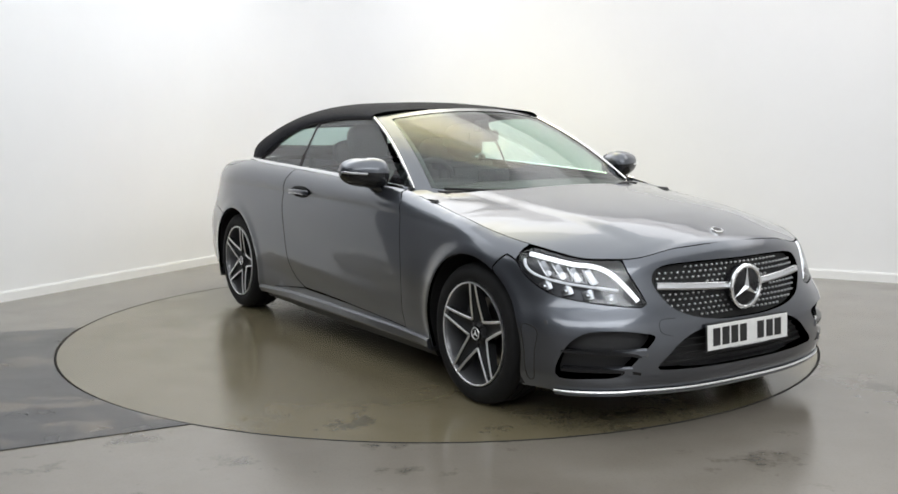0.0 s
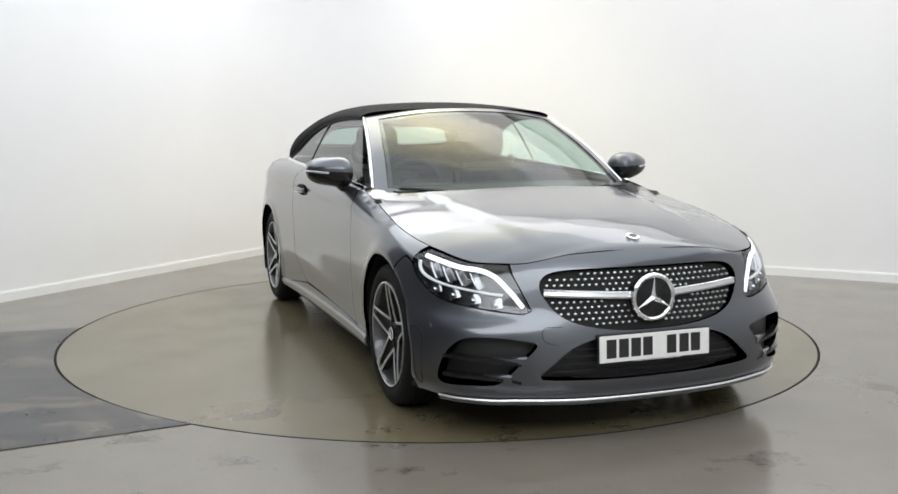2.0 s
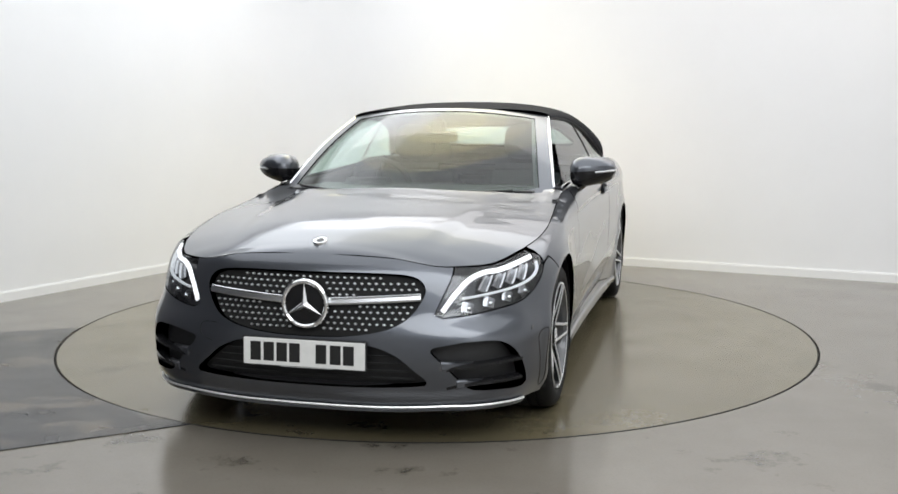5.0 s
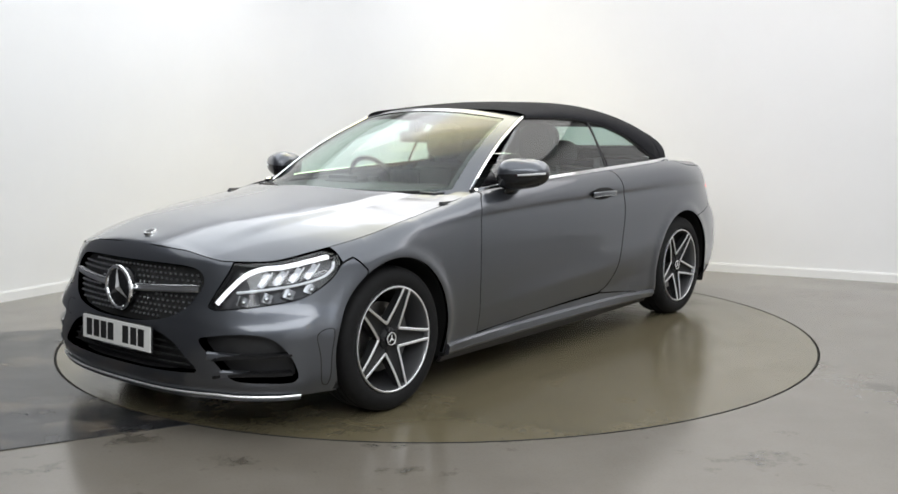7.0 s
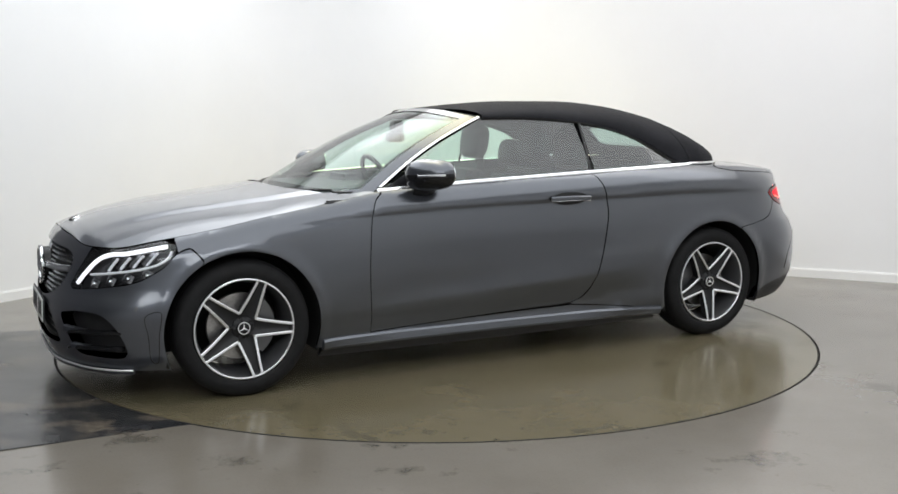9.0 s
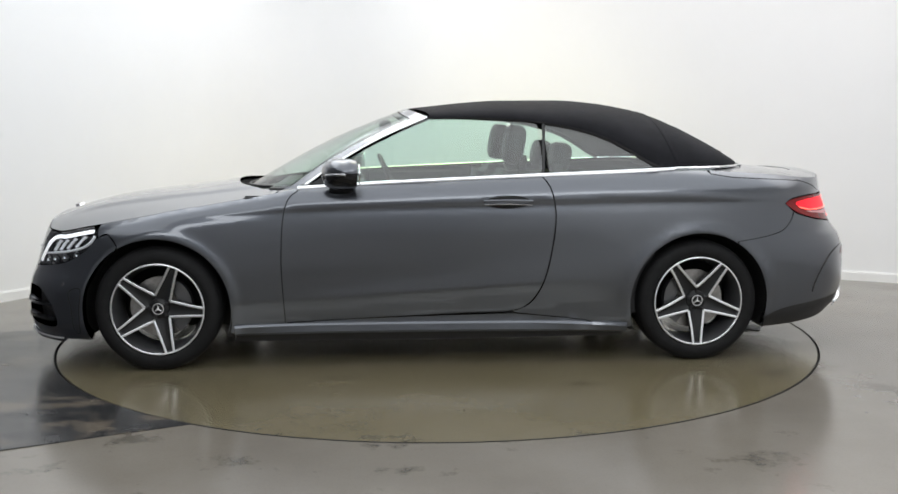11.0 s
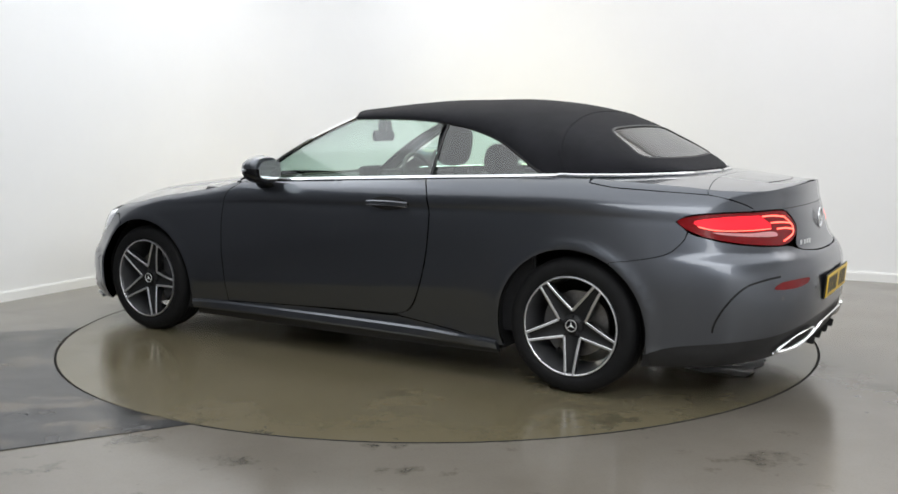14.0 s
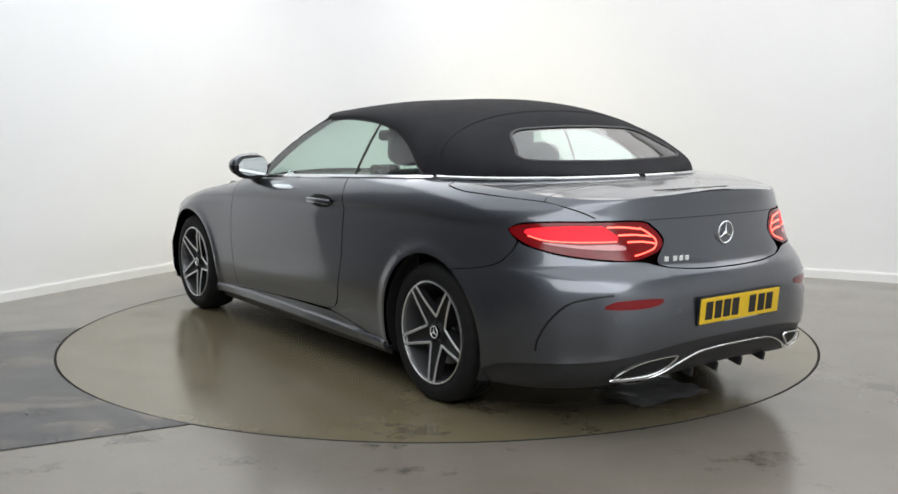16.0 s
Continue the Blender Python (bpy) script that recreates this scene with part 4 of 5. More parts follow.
def wheel(x, sgn, spin):
    """One alloy wheel with tyre, brake and cap; its outer face lies at local y = 0."""
    def place(ob, turn=True):
        ob.parent = hub
        return ob
    bm = bmesh.new()
    # barrel and face lip
    lathe(bm, [(0.2385, -0.016), (0.2375, -0.007), (0.231, -0.005), (0.2265, -0.012), (0.2235, -0.03), (0.214, -0.07), (0.208, -0.12), (0.208, -0.20)], 72)
    hub = part("wheel", bm, ALLOY_DARK, car, "five twin-spoke alloy wheel, machined edges on grey")
    hub.matrix_basis = pose(x, sgn * (0.898 if x > 0 else 0.892), 0.325, 0, 0, 0 if sgn > 0 else 180)
    bm = bmesh.new()
    prof = [(0.236, -0.022), (0.243, -0.010), (0.256, -0.003), (0.276, 0.0), (0.297, -0.005), (0.311, -0.014), (0.319, -0.027), (0.3235, -0.045)]
    for g in (-0.07, -0.11, -0.15):
        prof += [(0.325, g + 0.012), (0.325, g + 0.005), (0.318, g + 0.004), (0.318, g - 0.004), (0.325, g - 0.005), (0.325, g - 0.012)]
    prof += [(0.3235, -0.175), (0.317, -0.20), (0.29, -0.216), (0.236, -0.20)]
    lathe(bm, prof, 80)
    part("tyre", bm, RUBBER, hub, "black low-profile road tyre")
    bm = bmesh.new()
    lathe(bm, [(0.2392, -0.012), (0.2385, -0.0045), (0.2335, -0.0032), (0.2300, -0.0062)], 72)
    part("rim_edge", bm, ALLOY, hub, "bright machined rim edge")

    def P(r, lat, a, y):
        c, s_ = math.cos(a), math.sin(a)
        return (r * c - lat * s_, y, r * s_ + lat * c)
    for k in range(5):
        a = radians(180 - spin) + k * 2 * math.pi / 5
        bm = bmesh.new()
        # grey spoke: tapered, dished towards the hub
        rows = []
        for r, hw, y, d in ((0.045, 0.030, -0.040, 0.05), (0.072, 0.0415, -0.036, 0.05), (0.11, 0.0355, -0.028, 0.045), (0.16, 0.030, -0.019, 0.04), (0.20, 0.0265, -0.013, 0.035), (0.2315, 0.0255, -0.010, 0.03)):
            rows.append([bm.verts.new(P(r, l * hw, a, y - q)) for l, q in ((-1, d), (-1, 0.001), (-0.55, 0.012), (0.0, 0.014), (0.55, 0.012), (1, 0.001), (1, d))])
        for i in range(len(rows) - 1):
            for j in range(6):
                bm.faces.new((rows[i][j], rows[i][j + 1], rows[i + 1][j + 1], rows[i + 1][j]))
        bmesh.ops.recalc_face_normals(bm, faces=bm.faces)
        sp = part("spoke", bm, SPOKE_DARK, hub)
        for l in (-1, 1):
            bm = bmesh.new()
            path = np.array([P(r, l * hw, a, y) for r, hw, y in ((0.058, 0.0415, -0.036), (0.078, 0.0385, -0.033), (0.11, 0.034, -0.0255), (0.16, 0.0275, -0.0165), (0.20, 0.0232, -0.0105), (0.232, 0.0205, -0.0065))])
            sweep(bm, path, np.tile([0.0, 1.0, 0.0], (len(path), 1)), 0.0125, 0.003)
            part("spoke_edge", bm, ALLOY, sp, "bright machined spoke edge")
    bm = bmesh.new()
    lathe(bm, [(0.0005, -0.030), (0.030, -0.031), (0.034, -0.036), (0.050, -0.043), (0.056, -0.06)], 40)
    part("hub_centre", bm, SPOKE_DARK, hub)
    bm = bmesh.new()
    lathe(bm, [(0.0005, -0.0235), (0.029, -0.0235), (0.034, -0.0265), (0.0345, -0.032)], 32)
    cap = part("centre_cap", bm, BLACK_GLOSS, hub, "black centre cap with a silver three-armed mark")
    bm = bmesh.new()
    star_mark(bm, lambda u, v, d: Vector((u, -0.0225 + d, v)), 0.026, 0.0)
    ring(bm, (0, -0.0235, 0), 0.0275, 0.0022, "y", 32, 6)
    part("cap_mark", bm, TRIM_BRIGHT, cap)
    for k in range(5):
        a = radians(180 - spin) + (k + 0.5) * 2 * math.pi / 5
        bm = bmesh.new()
        c = P(0.046, 0, a, 0)
        lathe(bm, [(0.0005, -0.030), (0.0075, -0.030), (0.009, -0.034), (0.009, -0.05)], 10, at=c)
        part("wheel_bolt", bm, BLACK_PLASTIC, hub)
    bm = bmesh.new()
    lathe(bm, [(0.06, -0.085), (0.066, -0.098), (0.158, -0.098), (0.158, -0.122), (0.06, -0.122)], 56)
    part("brake_disc", bm, BRAKE, hub, "worn steel brake disc")
    bm = bmesh.new()
    lathe(bm, [(0.10, -0.08), (0.165, -0.08), (0.165, -0.14), (0.10, -0.14)], 40)
    side = -1 if x > 0 else 1
    cut = [f for f in bm.faces if f.calc_center_median().x * side * sgn < 0.085]
    bmesh.ops.delete(bm, geom=cut, context="FACES")
    part("brake_caliper", bm, ALLOY_DARK, hub, "grey brake caliper")
    return hub


def star_mark(bm, to3, r, turn):
    """A plain three-armed shape in a plane, slightly ridged."""
    for k in range(3):
        a = math.pi / 2 + k * 2 * math.pi / 3 + turn
        b1, b2 = a - math.pi / 3, a + math.pi / 3
        w = r * 0.17
        tip = bm.verts.new(to3(r * math.cos(a), r * math.sin(a), 0.0))
        mid = bm.verts.new(to3(0, 0, r * 0.12))
        l = bm.verts.new(to3(w * math.cos(b1), w * math.sin(b1), 0.0))
        q = bm.verts.new(to3(w * math.cos(b2), w * math.sin(b2), 0.0))
        bm.faces.new((tip, mid, l))
        bm.faces.new((tip, q, mid))
    bmesh.ops.recalc_face_normals(bm, faces=bm.faces)
    return bm


def ring(bm, at, r, tube, axis="x", n=48, m=10):
    prof = [(r + tube * math.cos(2 * math.pi * k / m), tube * math.sin(2 * math.pi * k / m)) for k in range(m + 1)]
    return lathe(bm, prof, n, axis, at)


def rbox(bm, lo, hi, bevel, turn=None, seg=3):
    b2 = bmesh.new()
    r = bmesh.ops.create_cube(b2, size=1.0)
    c, d = [(a + b) / 2 for a, b in zip(lo, hi)], [b - a for a, b in zip(lo, hi)]
    for v in b2.verts:
        v.co = Vector([v.co[i] * d[i] for i in range(3)])
    bmesh.ops.bevel(b2, geom=list(b2.edges), offset=bevel, segments=seg, affect="EDGES")
    m = Matrix.Translation(c) @ (turn or Matrix())
    for v in b2.verts:
        v.co = m @ v.co
    me = bpy.data.meshes.new("tmp")
    b2.to_mesh(me)
    b2.free()
    bm.from_mesh(me)
    bpy.data.meshes.remove(me)
    return bm


def wheel_liner(x, sgn):
    bm = bmesh.new()
    rows = []
    for k in range(41):
        a = radians(-22 + 224 * k / 40)
        rows.append([bm.verts.new((x + r * math.cos(a), sgn * y, 0.32 + r * math.sin(a))) for r, y in ((0.10, 0.60), (0.385, 0.60), (0.398, 0.70), (0.395, 0.86), (0.378, 0.889))])
    for i in range(40):
        for j in range(4):
            bm.faces.new((rows[i][j], rows[i][j + 1], rows[i + 1][j + 1], rows[i + 1][j]))
    bmesh.ops.recalc_face_normals(bm, faces=bm.faces)
    part("wheel_arch_liner", bm, DARK, car, "black wheel arch liner")


for wx, ws, spin in ((1.42, 1, 68), (-1.42, 1, 54), (1.42, -1, 90), (-1.42, -1, 75)):
    wheel(wx, ws, spin)
    wheel_liner(wx, ws)

bm = bmesh.new()
rbox(bm, (-1.00, -0.835, 0.135), (1.00, 0.835, 0.26), 0.03)
rbox(bm, (0.95, -0.58, 0.17), (1.98, 0.58, 0.70), 0.05)
rbox(bm, (-2.22, -0.58, 0.20), (-0.98, 0.58, 0.90), 0.05)
rbox(bm, (-1.95, -0.72, 0.70), (-1.30, 0.72, 0.93), 0.05)
rbox(bm, (0.95, -0.72, 0.72), (1.60, 0.72, 0.76), 0.01)
part("underbody", bm, DARK, car, "black underbody")
for sgn in (1, -1):
    bm = bmesh.new()
    rbox(bm, (-1.2, sgn * 0.79 - 0.02, 0.25), (0.98, sgn * 0.79 + 0.02, 0.90), 0.01)
    rbox(bm, (-1.15, sgn * 0.755 - 0.02, 0.55), (0.70, sgn * 0.755 + 0.02, 0.955), 0.015)
    part("door_lining", bm, LEATHER, car, "black inner door lining")


# ---- front of the car ----
LAMP_SILVER = material("smoked_silver_reflector", (0.34, 0.34, 0.35), 0.22, 1.0, var=0.1, scale=60)
LAMP_INNER = material("dark_chrome_lamp_housing", (0.07, 0.07, 0.075), 0.32, 0.9, var=0.1, scale=60)


def lamp_path(pts, step=0.012):
    return smooth_path(pts, step)


def front_details():
    # grille: dark backing, bright studs in staggered rows, silver cross bar, round mark
    panel("grille_backing", skirt, grille_outline(0.004), DARK, car, h=0.05, gap=0, flange=0.0, lift=-0.030, label="black recessed grille")
    go = grille_outline(-0.012)
    bm = bmesh.new()
    row = 0
    z = 0.456
    while z < 0.695:
        off = 0.0145 if row % 2 else 0.0
        for k in range(-20, 21):
            y = k * 0.029 + off
            p = np.array([at_front(y, z)])
            if not inside(go, p)[0] or math.hypot(y, z - 0.571) < 0.106:
                continue
            if abs(z - (0.578 + 0.055 * abs(y))) < 0.022:
                continue
            c, n = on_skirt(p, -0.016)
            c, n = Vector(c[0]), Vector(n[0])
            u, v = Vector((0, 1, 0)), Vector((0, 0, 1))
            w, hh = 0.0084, 0.0056
            base = [bm.verts.new(c + u * a + v * b - n * 0.006) for a, b in ((-w, 0), (0, -hh), (w, 0), (0, hh))]
            mid = [bm.verts.new(c + u * a * 0.8 + v * b * 0.8 - n * (b * 0.42)) for a, b in ((-w, 0), (0, -hh), (w, 0), (0, hh))]
            for i in range(4):
                bm.faces.new((base[i], base[(i + 1) % 4], mid[(i + 1) % 4], mid[i]))
            bm.faces.new(mid)
        # thin dark rib that carries the row
        z += 0.0222
        row += 1
    bmesh.ops.recalc_face_normals(bm, faces=bm.faces)
    tagged(part("grille_studs", bm, SATIN, car, "rows of small bright diamond-shaped studs", smooth=False), kind="stuff")
    for sgn in (1, -1):
        bm = bmesh.new()
        pts = np.array([at_front(sgn * y, 0.578 + 0.055 * y) for y in np.linspace(0.085, 0.452, 24)])
        c, n = on_skirt(pts, -0.006)
        sweep(bm, c, n, 0.030, 0.009)
        part("grille_bar", bm, SATIN, car, "satin silver grille cross bar")
        bm = bmesh.new()
        c2, n2 = on_skirt(pts, 0.002)
        sweep(bm, c2 + np.array([0, 0, 0.009]), n2, 0.006, 0.003)
        part("grille_bar_edge", bm, CHROME, car)
    # round emblem
    bm = bmesh.new()
    lathe(bm, [(0.0005, 0.018), (0.084, 0.014), (0.09, 0.0), (0.09, -0.03)], 48, "x", (2.200, 0, 0.571))
    em = part("front_emblem", bm, BLACK_GLOSS, car, "large round emblem with a silver ring and three-armed shape")
    bm = bmesh.new()
    ring(bm, (2.213, 0, 0.571), 0.0905, 0.0105)
    part("emblem_ring", bm, CHROME, em)
    bm = bmesh.new()
    star_mark(bm, lambda u, v, d: Vector((2.2195 + d * 1.2, u, 0.571 + v)), 0.086, 0.0)
    part("emblem_mark", bm, CHROME, em, smooth=False)
    # bonnet badge
    bx = 2.045
    bz = float(bonnet_mid(bx)) + 0.013
    bm = bmesh.new()
    lathe(bm, [(0.0005, 0.002), (0.022, 0.0015), (0.028, 0.001), (0.029, -0.001), (0.029, -0.012)], 32, "z")
    bmesh.ops.transform(bm, matrix=pose(bx, 0, bz - 0.003, 0, 17, 0), verts=bm.verts)
    bd = part("bonnet_badge", bm, CHROME, car, "small round silver bonnet badge")
    bm = bmesh.new()
    lathe(bm, [(0.0005, 0.0035), (0.018, 0.003)], 24, "z")
    bmesh.ops.transform(bm, matrix=pose(bx, 0, bz - 0.003, 0, 17, 0), verts=bm.verts)
    part("badge_field", bm, BLACK_GLOSS, bd)
    # intakes
    panel("centre_intake", skirt, centre_intake(), BLACK_PLASTIC, car, h=0.05, gap=-0.03, flange=0.0, lift=-0.05, label="black lower air intake")
    for zz in (0.285, 0.315, 0.345, 0.375):
        bm = bmesh.new()
        hw = float(np.interp(zz, [0.24, 0.32, 0.39], [0.47, 0.42, 0.34]))
        pts = np.array([at_front(y if abs(y) > 1e-3 else 1e-3, zz) for y in np.linspace(-hw, hw, 30)])
        c, n = on_skirt(pts, -0.03)
        sweep(bm, c, n, 0.005, 0.008)
        part("intake_slat", bm, DARK, car)
    bm = bmesh.new()
    c, n = on_skirt(np.array([at_front(y if abs(y) > 1e-3 else 1e-3, 0.244) for y in np.linspace(-0.46, 0.46, 30)]), -0.052)
    sweep(bm, c, n, 0.022, 0.03)
    part("intake_sill", bm, BLACK_PLASTIC, car)
    for sgn in (1, -1):
        m = (lambda p: np.array(p, float)) if sgn > 0 else mirror_q
        panel("side_intake", skirt, m(side_intake()), BLACK_PLASTIC, car, h=0.05, gap=-0.025, flange=0.0, lift=-0.055, label="black side air intake")
        for z0, z1 in ((0.335, 0.345), (0.262, 0.268)):
            bm = bmesh.new()
            pts = m([at_front(0.565, z0 - 0.01), at_front(0.62, z0), at_front(0.72, z0 + 0.006), at_x(2.02, z1), at_x(1.965, z1)])
            pts = smooth_path(pts, 0.02)
            c, n = on_skirt(pts, -0.022)
            sweep(bm, c, n, 0.020, 0.022)
            part("intake_fin", bm, BLACK_GLOSS, car, "glossy black intake fin")
            # painted blade that runs from the bumper's pillar into the opening
            y0 = float(np.interp(z0, [0.262, 0.335], [0.600, 0.545]))
            ys = np.linspace(y0, y0 + 0.13, 12)
            pts = m([at_front(float(y), z0 + 0.004 + 0.05 * (float(y) - y0)) for y in ys])
            k = np.linspace(0, 1, 12)
            c, n = on_skirt(pts, 0.0)
            bm = bmesh.new()
            sweep(bm, c - n * (0.006 + 0.026 * k)[:, None], n, 0.040 - 0.034 * k, 0.012)
            part("intake_blade", bm, PAINT, car)
        # slim outlet behind the bumper corner
        vent = smooth_path(m([at_x(1.800, 0.436), at_x(1.866, 0.420), at_x(1.856, 0.33), at_x(1.845, 0.220), at_x(1.815, 0.212), at_x(1.812, 0.33)]), 0.012, closed=True)
        bm = bmesh.new()
        cc, nn = on_skirt(vent, 0.0)
        sweep(bm, cc, nn, 0.004, 0.0012, closed=True)
        part("bumper_vent", bm, DARK, car, "slim vent outline behind the bumper corner")
        bm = bmesh.new()
        c, n = on_skirt(m([at_front(0.44, 0.425)]), 0.0015)
        pts = smooth_path(m([at_front(0.40, 0.472), at_front(0.47, 0.468), at_front(0.475, 0.42), at_front(0.42, 0.40)]), 0.01) if sgn < 0 else None
        if pts is not None:
            c, n = on_skirt(pts, 0.0)
            sweep(bm, c, n, 0.0022, 0.0008)
            part("tow_cover_seam", bm, DARK, car)
        else:
            bm.free()
        # parking sensors
        for p in (at_x(1.90, 0.458), at_front(0.547, 0.331)):
            bm = bmesh.new()
            a = np.linspace(0, 2 * math.pi, 17)[:-1]
            c, n = on_skirt(m([(p[0] + 0.010 * math.cos(t), p[1] + 0.010 * math.sin(t)) for t in a]), 0.0012)
            vs = [bm.verts.new(tuple(v)) for v in c] 
            bm.faces.new(vs)
            r2 = [bm.verts.new(tuple(v)) for v in c - n * 0.004]
            for i in range(16):
                bm.faces.new((vs[i], r2[i], r2[(i + 1) % 16], vs[(i + 1) % 16]))
            bmesh.ops.recalc_face_normals(bm, faces=bm.faces)
            part("parking_sensor", bm, ALLOY_DARK, car)
    # splitter with a bright edge
    bm = bmesh.new()
    half = [at_front(1e-3, 0.172), at_front(0.30, 0.175), at_front(0.55, 0.183), at_front(0.64, 0.180), at_front(0.74, 0.178), at_x(1.98, 0.176), at_x(1.915, 0.176)]
    hp = smooth_path(half, 0.02)
    pts = np.concatenate([mirror_q(hp[::-1]), hp[1:]])
    c, n = on_skirt(pts, 0.010)
    sweep(bm, c, n + np.array([0, 0, 1.0]), 0.009, 0.005)
    part("splitter_edge", bm, TRIM_BRIGHT, car, "thin bright strip along the lower front lip")
    bm = bmesh.new()
    c, n = on_skirt(pts - np.array([0, 0.012]), 0.0)
    sweep(bm, c, n, 0.020, 0.014)
    part("splitter", bm, PAINT, car)
    # number plate: registration shown as plain bars
    number_plate(pose(2.2395, 0, 0.3765, 90, 0, 90) @ pose(0, 0, 0, -3, 0, 0), PLATE_W)


def number_plate(m, mat):
    """A plate in its own plane (x along, y up, z outwards), with bars in place of the registration."""
    bm = bmesh.new()
    rbox(bm, (-0.264, -0.0595, -0.010), (0.264, 0.0595, -0.002), 0.003)
    bmesh.ops.transform(bm, matrix=m, verts=bm.verts)
    holder = part("plate_holder", bm, BLACK_PLASTIC, car, "black number plate surround")
    bm = bmesh.new()
    rbox(bm, (-0.258, -0.054, -0.006), (0.258, 0.054, 0.0015), 0.002)
    bmesh.ops.transform(bm, matrix=m, verts=bm.verts)
    pl = part("number_plate", bm, mat, holder, "number plate with plain dark bars")
    bars = (-0.205, -0.148, -0.092, -0.037, 0.075, 0.135, 0.190)
    for x in bars:
        bm = bmesh.new()
        rbox(bm, (x - 0.0225, -0.037, 0.0012), (x + 0.0225, 0.039, 0.0024), 0.0005, seg=1)
        bmesh.ops.transform(bm, matrix=m, verts=bm.verts)
        b = part("plate_bar", bm, INK, holder)
    bm = bmesh.new()
    rbox(bm, (-0.10, -0.0575, -0.003), (0.12, -0.0555, 0.0008), 0.0004, seg=1)
    bmesh.ops.transform(bm, matrix=m, verts=bm.verts)
    part("plate_footer", bm, SATIN, holder)


def headlights():
    for sgn in (1, -1):
        m = (lambda p: np.array(p, float)) if sgn > 0 else mirror_q
        o = headlight_outline()
        body = panel("headlight", skirt, m(o), LAMP_INNER, car, h=0.04, gap=0.0, flange=0.0, lift=-0.055, label="clear-lens headlight with lit white running light")
        panel("headlight_lens", skirt, m(o), GLASS_L, body, h=0.03, gap=0.002, flange=0.004, lift=-0.0005, label="clear polished lamp lens")
        # rim wall between lens and housing
        bm = bmesh.new()
        c0, n0 = on_skirt(m(o), -0.003)
        c1 = c0 - n0 * 0.052
        a = [bm.verts.new(tuple(v)) for v in c0]
        b = [bm.verts.new(tuple(v)) for v in c1]
        for i in range(len(a)):
            bm.faces.new((a[i], a[(i + 1) % len(a)], b[(i + 1) % len(a)], b[i]))
        part("headlight_bezel", bm, BLACK_GLOSS, body)
        # running light: a broad guide along the top that bends down to the inner tip
        q_in = at_front(0.68, 0.68)[0]
        q_out = HL_OUT[0] - 0.045
        top = [(float(q), float(edge_z(q)) - 0.021) for q in np.linspace(q_out, q_in, 5)]
        path = smooth_path(m(top + [at_front(0.628, 0.668), at_front(0.583, 0.615), at_front(0.538, 0.548)]), 0.012)
        bm = bmesh.new()
        c, n = on_skirt(path, -0.014)
        sweep(bm, c, n, 0.019, 0.007)
        part("running_light", bm, LAMP_WHITE, body, "lit white running light strip")
        # second guide: level across the middle, turned up at its outer end
        bm = bmesh.new()
        low = smooth_path(m([at_x(1.738, 0.712), at_x(1.752, 0.684), at_x(1.795, 0.651), at_x(1.88, 0.626), at_front(0.70, 0.606), at_front(0.606, 0.594)]), 0.012)
        c, n = on_skirt(low, -0.018)
        sweep(bm, c, n, 0.0105, 0.008)
        part("light_guide", bm, LAMP_SOFT, body, "frosted pale light guide")
        # clear slanted blocks between the guides, square reflector cells below
        for k in range(4):
            t = k / 3
            q = (1 - t) * at_front(0.690, 0.66)[0] + t * at_x(1.83, 0.68)[0]
            z0, zt = 0.617 + 0.030 * t, float(edge_z(abs(q))) - 0.035
            bm = bmesh.new()
            pts = smooth_path(m([(q - 0.022, z0), (q - 0.006, (z0 + zt) / 2), (q + 0.010, zt)]), 0.008)
            c, n = on_skirt(pts, -0.034)
            sweep(bm, c, n, 0.036, 0.014)
            blade = part("reflector_blade", bm, LAMP_SILVER, body)
            bm = bmesh.new()
            c, n = on_skirt(pts + np.array([m([(0.019, 0)])[0][0], 0.0]), -0.022)
            sweep(bm, c, n, 0.005, 0.010)
            part("blade_edge", bm, LAMP_SOFT, blade)
        for k in range(4):
            t = k / 3
            q = (1 - t) * at_front(0.630, 0.58)[0] + t * at_x(1.845, 0.62)[0]
            zz = 0.562 + 0.044 * t
            bm = bmesh.new()
            pts = smooth_path(m([(q - 0.004, zz - 0.019), (q, zz), (q + 0.006, zz + 0.017)]), 0.006)
            c, n = on_skirt(pts, -0.036)
            sweep(bm, c, n, 0.050, 0.010)
            cell = part("lens_cell", bm, LAMP_SILVER, body)
            c, n = on_skirt(m([(q + 0.004, zz - 0.006)]), -0.026)
            bm = bmesh.new()
            bmesh.ops.create_uvsphere(bm, u_segments=16, v_segments=10, radius=0.0105)
            bmesh.ops.translate(bm, verts=bm.verts, vec=Vector(c[0]))
            part("cell_lens", bm, CHROME, cell)


# ---- tail ----
def q_tail(pts):
    """From round-the-car values to values measured from the tail's middle."""
    p = np.array(pts, float)
    p[:, 0] = QEND - p[:, 0]
    return p


def on_tail(p, lift):
    n = -surface_normals(tail_map, p)
    return tail_map(p[:, 0], p[:, 1]) + n * lift, n


